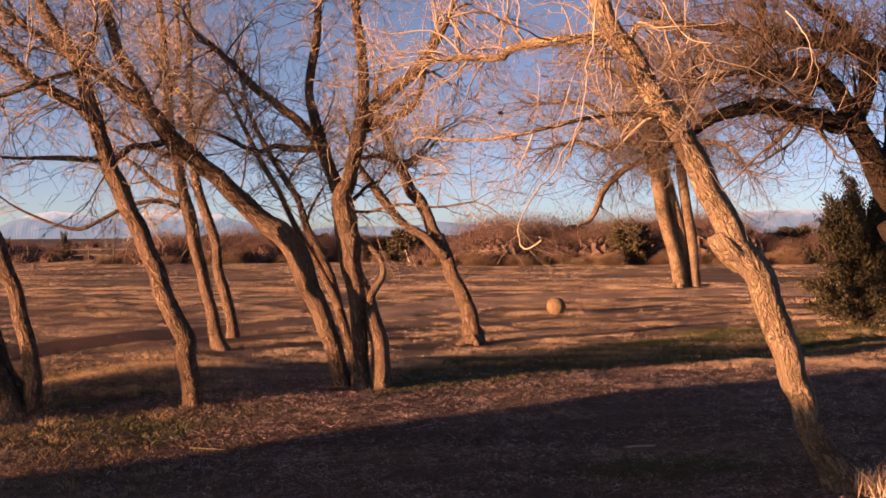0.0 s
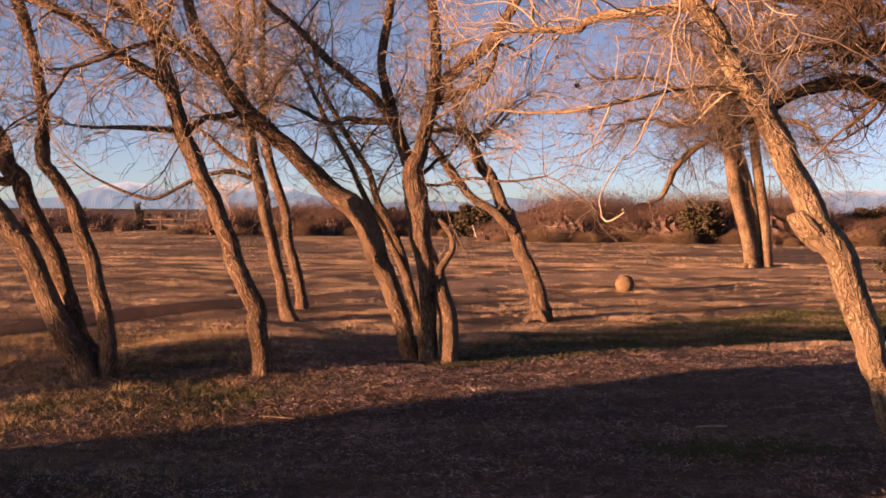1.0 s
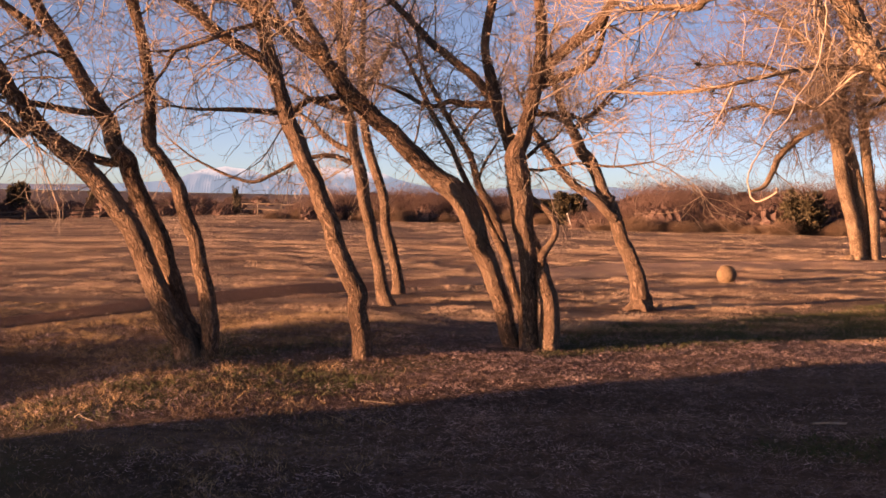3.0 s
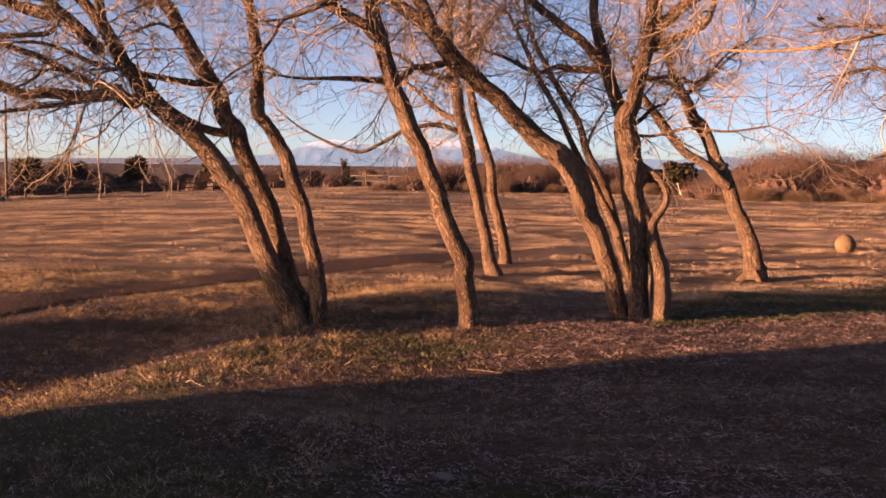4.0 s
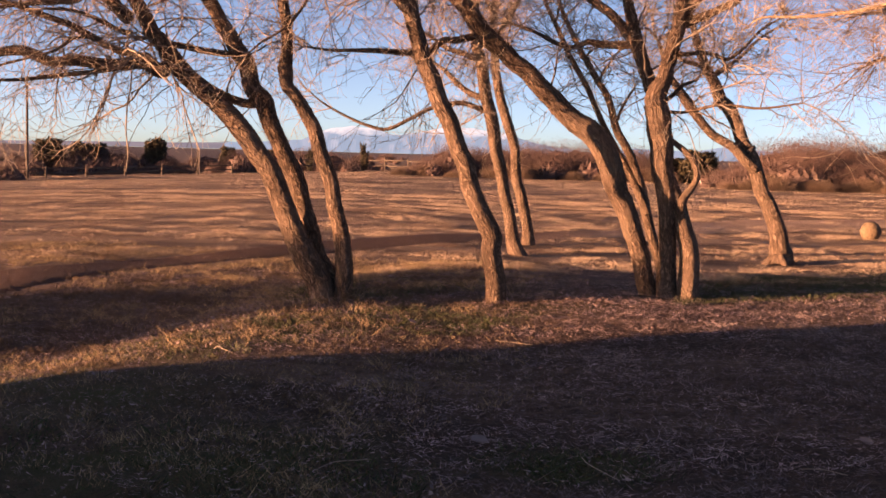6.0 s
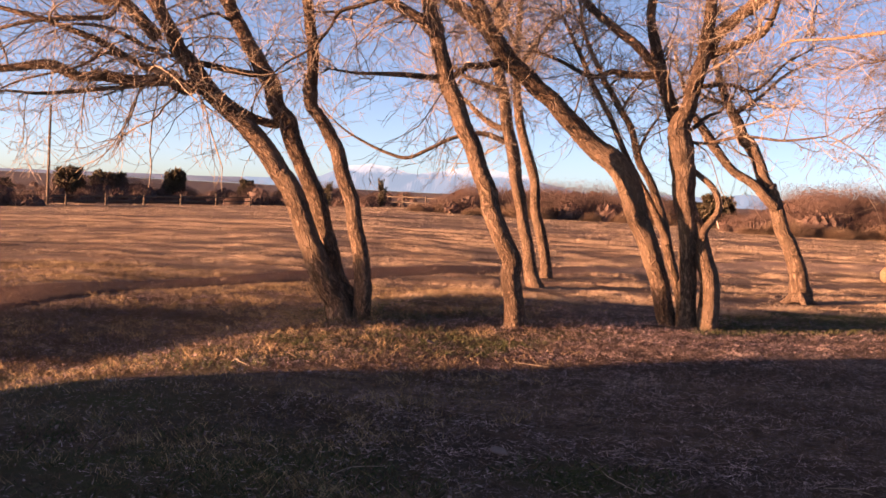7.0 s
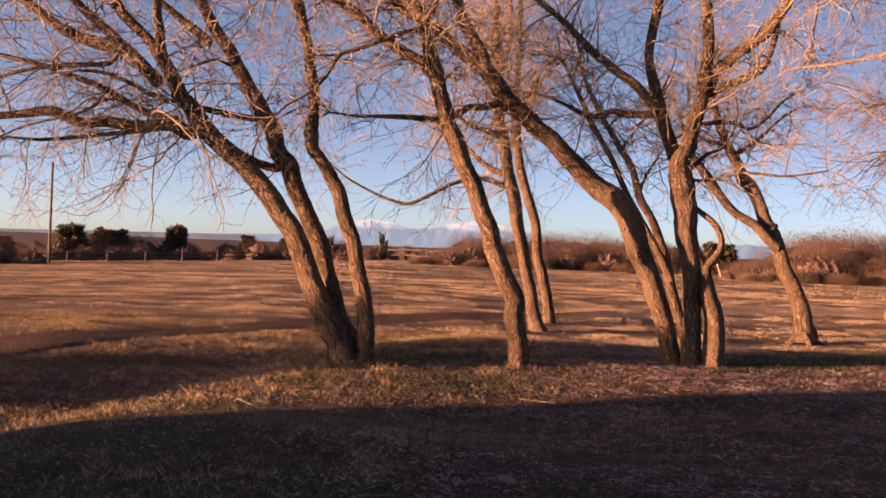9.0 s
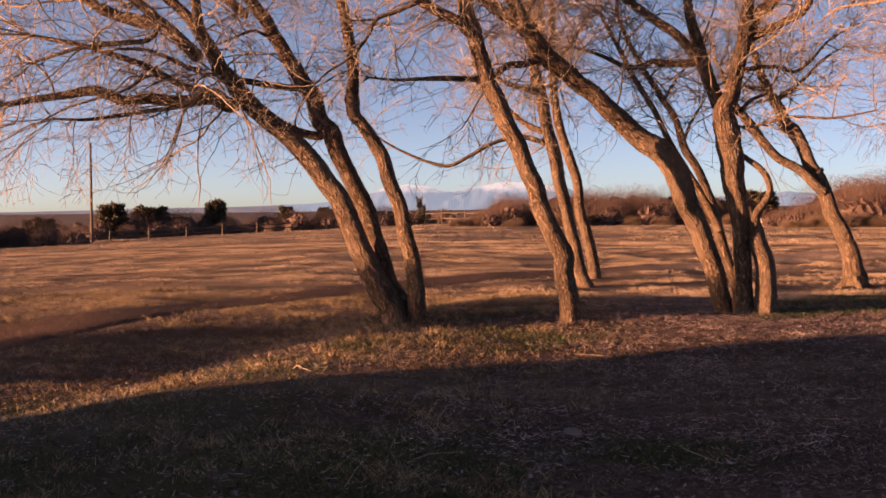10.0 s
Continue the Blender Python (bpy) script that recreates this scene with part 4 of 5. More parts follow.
t.limb("limb", [(-0.45, 0.00, 1.21, 0.077), (-0.64, -0.05, 1.39, 0.077), (-0.82, -0.10, 1.55, 0.069), (-1.02, -0.15, 1.70, 0.065), (-1.16, -0.20, 1.83, 0.066), (-1.31, -0.25, 1.98, 0.066), (-1.44, -0.30, 2.12, 0.073), (-1.56, -0.35, 2.29, 0.062), (-1.67, -0.40, 2.48, 0.050), (-1.76, -0.45, 2.69, 0.035), (-1.86, -0.50, 3.06, 0.023)])
t.limb("limb", [(-0.68, 0.10, 1.52, 0.047), (-0.81, -0.02, 1.59, 0.046), (-0.93, -0.15, 1.68, 0.038)])
t.limb("limb", [(-1.17, 0.15, 2.59, 0.043), (-1.00, 0.21, 2.73, 0.035), (-0.78, 0.27, 2.90, 0.027), (-0.51, 0.34, 3.17, 0.020), (-0.24, 0.40, 3.34, 0.012)])
t.limb("limb", [(-1.24, 0.15, 2.72, 0.039), (-1.35, 0.03, 2.75, 0.035), (-1.53, -0.08, 2.79, 0.027), (-1.74, -0.20, 2.91, 0.020)])
t.strap(1.52)
t.roots(5, 0.30, 0.06)
t.finish()

t = Tree(4.12, 31.9, "broad bare cottonwood with three straight trunks and drooping limb", bark_pale, cotton_twig, dens=28, size=1.8, droop=0.35, low=2.4)
t.limb("trunk", [(0.00, 0.00, 0.09, 0.207), (-0.20, 0.00, 1.15, 0.191), (-0.50, 0.00, 2.41, 0.183), (-0.73, 0.00, 3.52, 0.159), (-0.84, 0.00, 4.63, 0.120), (-0.96, 0.00, 5.73, 0.096), (-1.14, 0.00, 6.84, 0.064)])
t.limb("trunk", [(0.20, 0.20, 0.08, 0.193), (-0.01, 0.23, 1.46, 0.161), (-0.26, 0.27, 2.74, 0.145), (-0.47, 0.30, 3.70, 0.129), (-0.52, 0.33, 4.97, 0.105), (-0.33, 0.37, 6.09, 0.073), (0.00, 0.40, 7.04, 0.048)])
t.limb("trunk", [(0.40, 0.10, 0.08, 0.176), (0.35, 0.17, 1.14, 0.152), (0.21, 0.23, 2.10, 0.145), (0.06, 0.30, 3.37, 0.137), (-0.02, 0.37, 4.49, 0.121), (0.23, 0.43, 5.61, 0.089), (0.64, 0.50, 6.72, 0.065)])
t.limb("limb", [(-0.84, 0.00, 3.65, 0.096), (-1.48, -0.20, 3.36, 0.095), (-2.09, -0.40, 2.76, 0.087), (-2.28, -0.60, 2.38, 0.078), (-2.53, -0.80, 1.95, 0.062), (-2.88, -1.00, 1.82, 0.031)])
t.limb("limb", [(-0.76, 0.00, 3.96, 0.104), (-1.47, -0.12, 4.15, 0.095), (-2.26, -0.25, 3.97, 0.071), (-2.89, -0.38, 4.15, 0.055), (-3.51, -0.50, 3.96, 0.031)])
t.limb("limb", [(-0.81, 0.00, 4.31, 0.104), (-1.61, 0.20, 4.58, 0.088), (-2.38, 0.40, 5.17, 0.065), (-3.18, 0.60, 5.37, 0.049), (-3.99, 0.80, 5.33, 0.025)])
t.limb("limb", [(-0.87, 0.00, 5.10, 0.096), (-1.43, 0.33, 5.79, 0.073), (-2.21, 0.67, 6.49, 0.057), (-3.00, 1.00, 6.89, 0.033)])
t.limb("limb", [(-0.06, 0.00, 4.30, 0.096), (0.76, 0.33, 4.79, 0.089), (1.60, 0.67, 5.13, 0.065), (2.44, 1.00, 5.24, 0.041)])
t.limb("limb", [(0.02, 0.00, 3.83, 0.080), (0.51, -0.33, 4.11, 0.071), (1.22, -0.67, 3.92, 0.055), (1.62, -1.00, 3.28, 0.023)])
t.limb("limb", [(-0.52, 0.00, 4.78, 0.080), (0.38, -0.20, 5.68, 0.071), (1.27, -0.40, 6.10, 0.055), (2.00, -0.60, 6.21, 0.039)])
t.roots(5, 0.45, 0.10)
t.finish()

t = Tree(2.13, 6.95, "thick leaning elm with pale deeply furrowed bark and broken knot", bark_pale, twig_mat, dens=19, size=0.75, droop=0.2, low=2.3)
t.limb("trunk", [(0.00, 0.00, 0.09, 0.095), (-0.11, -0.02, 0.30, 0.080), (-0.18, -0.04, 0.47, 0.078), (-0.23, -0.07, 0.63, 0.078), (-0.28, -0.09, 0.80, 0.079), (-0.34, -0.11, 0.97, 0.081), (-0.40, -0.13, 1.13, 0.079), (-0.46, -0.16, 1.30, 0.080), (-0.56, -0.18, 1.46, 0.083), (-0.63, -0.20, 1.62, 0.079), (-0.73, -0.22, 1.78, 0.077), (-0.81, -0.24, 1.94, 0.075), (-0.90, -0.27, 2.10, 0.068), (-1.01, -0.29, 2.26, 0.066), (-1.12, -0.31, 2.42, 0.061), (-1.21, -0.33, 2.58, 0.057), (-1.31, -0.36, 2.73, 0.055), (-1.39, -0.38, 2.89, 0.052), (-1.51, -0.40, 3.11, 0.045)])
t.limb("limb", [(-1.30, -0.30, 2.71, 0.035), (-1.51, -0.15, 2.73, 0.033), (-1.74, 0.00, 2.74, 0.031), (-1.91, 0.15, 2.72, 0.026), (-1.99, 0.30, 2.68, 0.024), (-2.18, 0.45, 2.70, 0.023), (-2.37, 0.60, 2.72, 0.012)])
t.limb("hanging_branch", [(-1.46, -0.40, 3.08, 0.009), (-1.46, -1.50, 3.13, 0.007), (-1.47, -2.60, 2.74, 0.005), (-1.51, -3.30, 2.32, 0.004), (-1.53, -3.35, 2.16, 0.004), (-1.55, -3.40, 2.05, 0.003), (-1.57, -3.45, 1.92, 0.003), (-1.61, -3.50, 1.83, 0.003), (-1.66, -3.55, 1.74, 0.003), (-1.70, -3.60, 1.69, 0.003), (-1.74, -3.65, 1.62, 0.003), (-1.75, -3.70, 1.57, 0.003), (-1.73, -3.75, 1.54, 0.003), (-1.69, -3.80, 1.56, 0.003), (-1.69, -3.85, 1.57, 0.003)])
t.limb("hanging_branch", [(-1.22, -0.50, 2.54, 0.007), (-1.35, -0.58, 2.52, 0.006), (-1.44, -0.66, 2.53, 0.005), (-1.52, -0.74, 2.45, 0.004), (-1.58, -0.82, 2.26, 0.003), (-1.63, -0.90, 2.12, 0.003)])
t.limb("hanging_branch", [(-1.06, -0.40, 2.91, 0.006), (-1.00, -0.57, 2.72, 0.005), (-0.93, -0.73, 2.59, 0.004), (-0.84, -0.90, 2.54, 0.003)])
t.limb("hanging_branch", [(-0.37, -0.40, 2.80, 0.006), (-0.29, -0.52, 2.65, 0.005), (-0.28, -0.64, 2.49, 0.004), (-0.35, -0.76, 2.38, 0.004), (-0.46, -0.88, 2.34, 0.003), (-0.58, -1.00, 2.39, 0.003)])
t.limb("hanging_branch", [(-0.82, -0.30, 2.57, 0.007), (-0.68, -0.20, 2.52, 0.006), (-0.50, -0.10, 2.55, 0.005), (-0.42, 0.00, 2.66, 0.004)])
t.limb("limb", [(-1.01, -0.28, 2.25, 0.018), (-1.23, -0.40, 2.25, 0.014), (-1.39, -0.50, 2.23, 0.012), (-1.55, -0.60, 2.19, 0.012), (-1.67, -0.65, 2.16, 0.012), (-1.83, -0.65, 2.12, 0.010), (-1.99, -0.40, 2.12, 0.010), (-2.26, 0.10, 2.16, 0.009), (-2.51, 0.60, 2.22, 0.007), (-2.64, 0.80, 2.17, 0.004)])
t.limb("limb", [(-1.21, -0.30, 2.62, 0.019), (-1.17, -0.38, 2.73, 0.016), (-1.02, -0.45, 2.74, 0.012), (-0.88, -0.52, 2.66, 0.008), (-0.78, -0.60, 2.51, 0.005)])
t.knot(-0.70, -0.20, 1.52)
t.leaf_cluster(-1.93, -0.55, 2.25, 0.017)
t.finish()

t = Tree(3.68, 9.5, "massive old elm with shade-darkened arching limbs", bark_dimmed, twig_dimmed, dens=34, size=0.8, droop=-0.5, low=2.45)
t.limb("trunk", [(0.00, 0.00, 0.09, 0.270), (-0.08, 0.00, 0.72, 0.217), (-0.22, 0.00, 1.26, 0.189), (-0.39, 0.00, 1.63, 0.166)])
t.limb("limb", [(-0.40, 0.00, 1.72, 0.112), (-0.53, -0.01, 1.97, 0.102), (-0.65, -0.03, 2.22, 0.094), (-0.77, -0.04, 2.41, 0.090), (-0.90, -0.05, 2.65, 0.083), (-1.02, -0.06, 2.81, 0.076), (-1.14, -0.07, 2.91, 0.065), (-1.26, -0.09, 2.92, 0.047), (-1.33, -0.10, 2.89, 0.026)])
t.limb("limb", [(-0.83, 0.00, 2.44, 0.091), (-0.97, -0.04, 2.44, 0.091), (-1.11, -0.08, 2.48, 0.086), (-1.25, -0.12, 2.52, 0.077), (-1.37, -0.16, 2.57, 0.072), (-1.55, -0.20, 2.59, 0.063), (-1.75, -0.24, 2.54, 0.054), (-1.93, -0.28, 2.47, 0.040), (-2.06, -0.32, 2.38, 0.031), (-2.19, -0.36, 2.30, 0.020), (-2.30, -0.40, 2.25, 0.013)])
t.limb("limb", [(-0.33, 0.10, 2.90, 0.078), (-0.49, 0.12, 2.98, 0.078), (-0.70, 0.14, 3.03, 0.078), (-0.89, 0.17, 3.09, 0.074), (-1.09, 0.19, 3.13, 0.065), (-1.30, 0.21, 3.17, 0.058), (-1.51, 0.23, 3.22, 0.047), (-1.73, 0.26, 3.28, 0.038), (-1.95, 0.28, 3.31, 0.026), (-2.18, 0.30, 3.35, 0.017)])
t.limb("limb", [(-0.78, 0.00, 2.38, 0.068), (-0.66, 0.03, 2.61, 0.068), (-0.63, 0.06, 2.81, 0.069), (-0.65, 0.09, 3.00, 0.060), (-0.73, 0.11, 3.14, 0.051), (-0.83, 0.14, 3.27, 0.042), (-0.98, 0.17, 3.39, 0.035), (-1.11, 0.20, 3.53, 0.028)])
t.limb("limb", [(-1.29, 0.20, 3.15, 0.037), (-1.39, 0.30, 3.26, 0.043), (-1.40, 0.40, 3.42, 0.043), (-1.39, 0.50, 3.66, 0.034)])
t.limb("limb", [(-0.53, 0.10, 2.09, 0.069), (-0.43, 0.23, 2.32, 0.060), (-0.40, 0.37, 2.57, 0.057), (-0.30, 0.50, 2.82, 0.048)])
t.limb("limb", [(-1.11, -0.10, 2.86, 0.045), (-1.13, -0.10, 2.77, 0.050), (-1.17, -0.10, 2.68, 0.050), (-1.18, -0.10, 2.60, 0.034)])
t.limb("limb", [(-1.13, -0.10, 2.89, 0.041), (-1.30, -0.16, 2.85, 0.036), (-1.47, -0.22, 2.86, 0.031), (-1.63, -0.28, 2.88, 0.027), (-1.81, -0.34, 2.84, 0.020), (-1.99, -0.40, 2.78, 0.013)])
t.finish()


# ---------------------------------------------------------------- brush, junipers
def polar(az, dist):
    return math.sin(radians(az)) * dist, math.cos(radians(az)) * dist


def shrub_mesh(name, seed, twigs, mat, spread=0.75, width=0.009, heart=0.6, reach=0.055):
    """A dome of fine leafless twigs on a few stems, 1 m high and about twice its spread across."""
    rs = np.random.default_rng(seed)
    g = Tubes()
    lobes = [(rs.uniform(-0.35, 0.35) * spread, rs.uniform(-0.35, 0.35) * spread, rs.uniform(0.6, 1.0)) for _ in range(4)]
    a, e = np.meshgrid(np.linspace(0, 2 * np.pi, 27)[:-1], np.linspace(0, np.pi / 2, 10), indexing="ij")
    for cx, cy, s in lobes:
        # the dense heart of a lobe
        r = s * rs.uniform(heart - 0.2, heart, a.shape)
        v = np.stack([np.cos(a) * np.cos(e) * r * spread + cx, np.sin(a) * np.cos(e) * r * spread + cy, np.sin(e) * r], -1).reshape(-1, 3)
        for p in range(26 if heart > 0.5 else 0):
            for q in range(9):
                g.faces(v[[p * 10 + q, (p + 1) % 26 * 10 + q, (p + 1) % 26 * 10 + q + 1, p * 10 + q + 1]], [(0, 1, 2, 3)])
        n = twigs // 4
        ang = rs.uniform(0, 2 * np.pi, n)
        up = rs.uniform(0.0, 1.0, n)
        out = np.sqrt(1 - up ** 2)
        way = np.stack([np.cos(ang) * out * spread, np.sin(ang) * out * spread, up], 1)
        p = way * (rs.uniform(heart, 1.0, n) ** 0.8 * 0.92 * s)[:, None] + (cx, cy, 0.02)
        d = way * 0.8 + rs.normal(0, 0.35, (n, 3)) + (0, 0, 0.25)
        d /= np.linalg.norm(d, axis=1)[:, None]
        g.blades(p, p + d * rs.uniform(0.3, 1.0, (n, 1)) * reach, width, True)
        foot = np.tile((cx * 0.4, cy * 0.4, 0.0), (14, 1)) + rs.normal(0, 0.05, (14, 3)) * (1, 1, 0)
        g.blades(foot, p[:14] * 0.9, width * 1.2, True)
    return g.mesh(name, mat, False)


willow_meshes = [shrub_mesh("stems", 20 + i, 14000, willow_mat, 0.8, 0.0065, 0.66, 0.042) for i in range(4)]
tan_meshes = [shrub_mesh("stems", 40 + i, 10000, willow_tan, 0.8, 0.012, 0.3, 0.14) for i in range(3)]
rs = np.random.default_rng(3)


def shrub(az, dist, height, tan=False):
    x, y = polar(az, dist)
    ob = new("shrub", (tan_meshes if tan else willow_meshes)[int(rs.integers(0, 3))])
    w = height * rs.uniform(0.9, 1.3) * (1.3 if tan else 1.0)
    ob.location = (x, y, float(ground_z(np.array(x), np.array(y))) - 0.05)
    ob.rotation_euler = (0, 0, rs.uniform(0, 6.28))
    ob.scale = (w, w, height)
    if tan:
        tagged(ob, "low rounded tan brush at the meadow's edge", "shrub", "low brush")
    else:
        tagged(ob, "dense leafless red-brown willow shrub", "shrub", "willow thicket")


def thicket(dist, line, rows=4, gap=1.15, deep=1.9, low=0.62):
    """Shrubs in rows that rise to the back; line gives (azimuth, height) along the crest."""
    az, top = zip(*line)
    for row in range(rows):
        d = dist + row * deep
        step = math.degrees(gap * (1 + 0.12 * row) / d)
        a = az[0] + rs.uniform(0, step)
        while a < az[-1]:
            h = np.interp(a, az, top) * (low + (1 - low) * row / max(1, rows - 1))
            shrub(a, d + rs.uniform(-0.7, 0.7), h * rs.uniform(1.18, 1.4))
            a += step * rs.uniform(0.75, 1.3)


thicket(58.5, [(-6.4, 0.8), (-5.2, 1.3), (-4, 1.75), (-2.5, 2.35), (-1.5, 2.7), (-0.5, 2.85), (0.5, 2.7), (1.5, 2.55), (3.2, 2.8), (5.6, 2.7), (7.4, 2.7), (9.9, 2.55), (12, 1.8), (14, 2.0)], 5)
thicket(67, [(-21.9, 0.4), (-21.2, 0.9), (-20.4, 1.6), (-19.5, 2.05), (-18, 1.8), (-15.8, 2.4), (-14.6, 2.35), (-13.5, 2.15), (-12, 2.35), (-10.7, 2.25), (-9.5, 2.1), (-8.3, 1.5)], 4)
thicket(62, [(14, 1.7), (20, 1.6), (28, 2.0), (34, 1.8)], 2, 1.8)
thicket(66, [(-48, 1.5), (-45, 1.6), (-42, 1.6), (-40.4, 1.25)], 2, 1.5)
thicket(80, [(-41, 1.9), (-39, 1.5), (-36, 1.8), (-33, 1.5), (-30, 1.7), (-26, 1.5), (-22.5, 1.0)], 2, 2.0, 6)
for _ in range(70):
    shrub(rs.uniform(-47, -21.5), rs.uniform(95, 260), rs.uniform(0.7, 1.7))
for az in np.arange(-5.4, 13, 0.8):
    shrub(az + rs.uniform(-0.3, 0.3), 56.3 + rs.uniform(-0.8, 1.2), rs.uniform(0.45, 1.0), True)
for az in np.arange(-21.5, -8, 1.0):
    shrub(az + rs.uniform(-0.4, 0.4), 65.5 + rs.uniform(-1, 1), rs.uniform(0.5, 1.0), True)


def juniper_mesh(seed, boughs, spiky, leaf=0.05, per=110, needles=juniper_mat, loose=0.05):
    """Foliage of an evergreen about 1 m high and 0.9 m across: sprays on upward boughs."""
    rs2 = np.random.default_rng(seed)
    g, wood = Tubes(), Tubes()
    wood.tube([(0, 0, -0.06), (0.01, 0, 0.3), (0, 0.01, 0.7)], [0.045, 0.03, 0.01], 8)
    for b in range(boughs):
        z0 = rs2.uniform(0.0, 0.80)
        ang = rs2.uniform(0, 6.28)
        if spiky:
            reach = (0.47 - 0.38 * max(0, z0 - 0.3)) * rs2.uniform(0.6, 1.12)
            rise = rs2.uniform(0.06, 0.26) + (spiky * rs2.uniform(0, 0.4) if z0 > 0.35 else 0)
        else:
            reach = 0.46 * (1 - max(0, (z0 - 0.45) / 0.62) ** 2) * rs2.uniform(0.72, 1.04)
            rise = rs2.uniform(0.0, 0.16)
        a = np.array((0, 0, z0))
        e = np.array((math.cos(ang) * reach, math.sin(ang) * reach, z0 + rise))
        wood.tube([a, (a + e) / 2 - (0, 0, 0.02), e], [0.012, 0.008, 0.003], 4)
        u = rs2.beta(2.2, 1.1, per)[:, None]
        c = a + (e - a) * u + rs2.normal(0, loose, (per, 3)) * (1.25 - 0.8 * u)
        c[:, 2] = np.maximum(c[:, 2], 0.01)
        d = (e - a) / np.linalg.norm(e - a) * 0.5 + rs2.normal(0, 0.6, (per, 3)) + (0, 0, 0.5)
        d /= np.linalg.norm(d, axis=1)[:, None]
        g.blades(c, c + d * leaf * rs2.uniform(0.6, 1.4, (per, 1)), leaf * 0.5, True)
    return g.mesh("foliage", needles, False), wood.mesh("trunk", bark_dimmed)


def juniper(meshes, x, y, height, width, label, sink=0.0):
    top = new("juniper")
    z = float(ground_z(np.array(x), np.array(y))) - sink
    for name, me in zip(("foliage", "trunk"), meshes):
        o = new(name, me)
        o.parent = top
    top.location = (x, y, z)
    top.scale = (width / 0.9, width / 0.9, height)
    top.rotation_euler = (0, 0, rs.uniform(0, 6))
    return tagged(top, label, "juniper", "junipers")


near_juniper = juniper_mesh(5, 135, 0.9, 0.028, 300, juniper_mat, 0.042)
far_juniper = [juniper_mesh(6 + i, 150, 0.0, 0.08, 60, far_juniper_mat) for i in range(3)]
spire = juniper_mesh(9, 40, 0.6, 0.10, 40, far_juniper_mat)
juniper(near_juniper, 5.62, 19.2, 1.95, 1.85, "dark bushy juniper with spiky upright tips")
for az, dist, h, w, lab in ((-39.05, 86, 2.75, 2.3, "round dark green juniper beyond the fence"), (-37.2, 88, 2.4, 2.9, "broad low juniper beyond the fence"),
                            (-34.1, 87, 2.75, 1.8, "squarish dark juniper beyond the fence"), (-30.6, 98, 2.1, 1.5, "small dark juniper beyond the fence"),
                            (-28.6, 96, 1.8, 1.6, "small dark juniper beyond the fence"), (-42.4, 90, 1.9, 2.8, "low dark juniper beyond the fence"),
                            (-6.9, 66, 2.0, 2.2, "dark green juniper in the thicket"), (-8.4, 69, 1.5, 2.6, "low dark juniper in the thicket"),
                            (4.6, 57, 2.2, 2.2, "olive green juniper before the willow thicket"), (9.4, 60, 1.9, 2.8, "dark juniper in the thicket"),
                            (12.4, 64, 1.95, 2.2, "round olive juniper in the thicket")):
    x, y = polar(az, dist)
    juniper(far_juniper[int(rs.integers(0, 3))], x, y, h, w, lab)
for az, dist, h in ((-26.45, 82, 1.55), (-23.75, 80, 1.75)):
    x, y = polar(az, dist)
    juniper(spire, x, y, h, 0.75, "narrow dark juniper beside the rail fence")


# ---------------------------------------------------------------- fence, poles, small things
def rail_fence(points, spacing, high, label):
    top = new("rail_fence")
    tagged(top, label, "fence")
    posts = []
    for (ax, ay), (bx, by) in zip(points, points[1:]):
        n = max(1, round(math.hypot(bx - ax, by - ay) / spacing))
        posts += [(ax + (bx - ax) * i / n, ay + (by - ay) * i / n) for i in range(n)]
    posts.append(points[-1])
    at = [(x, y, float(ground_z(np.array(x), np.array(y)))) for x, y in posts]
    for x, y, z in at:
        g = Tubes()
        g.tube([(x, y, z - 0.1), (x + 0.01, y, z + high * 0.6), (x, y, z + high * rs.uniform(0.98, 1.1))], [0.065, 0.06, 0.055], 7, True, 0.08)
        part("post", g, rail_mat, top)
    for a, b in zip(at, at[1:]):
        for h in (0.42, 0.82):
            g = Tubes()
            m = [(a[i] + b[i]) / 2 for i in range(3)]
            g.tube([(a[0], a[1], a[2] + high * h + rs.normal(0, 0.02)), (m[0], m[1], m[2] + high * h - 0.02), (b[0], b[1], b[2] + high * h + rs.normal(0, 0.02))], [0.036, 0.04, 0.034], 6, True, 0.08)
            part("rail", g, rail_mat, top)


rail_fence([(-46.5, 53.5), (-38.6, 66.0)], 2.4, 0.68, "weathered split-rail fence along the meadow's edge")
rail_fence([(-37.4, 70.5), (-35.0, 73.5)], 1.3, 1.05, "pale split-rail fence panel beside a narrow juniper")
rail_fence([(-32.4, 73.5), (-26.0, 70.5)], 2.3, 0.95, "pale split-rail fence end near the willow thicket")


def pole(x, y, high, radius, arm, label):
    top = new("utility_pole")
    z = float(ground_z(np.array(x), np.array(y)))
    g = Tubes()
    g.tube([(x, y, z - 0.3), (x, y, z + high * 0.5), (x + 0.02, y, z + high)], [radius, radius * 0.9, radius * 0.75], 9)
    part("post", g, rail_mat, top)
    if arm:
        g = Tubes()
        g.tube([(x - arm, y, z + high * 0.94), (x, y, z + high * 0.945), (x + arm, y, z + high * 0.94)], [0.06] * 3, 6)
        part("crossarm", g, rail_mat, top)
    tagged(top, label, "pole")


pole(-45.55, 54.4, 6.0, 0.09, 0, "tall thin weathered wooden pole beside the fence")
pole(*polar(7.53, 205), 8.4, 0.14, 0.7, "far utility pole above the thicket")
pole(*polar(8.09, 190), 11.6, 0.13, 0, "tall far bare pole above the thicket")
pole(*polar(8.94, 200), 8.8, 0.12, 0, "far bare pole above the thicket")


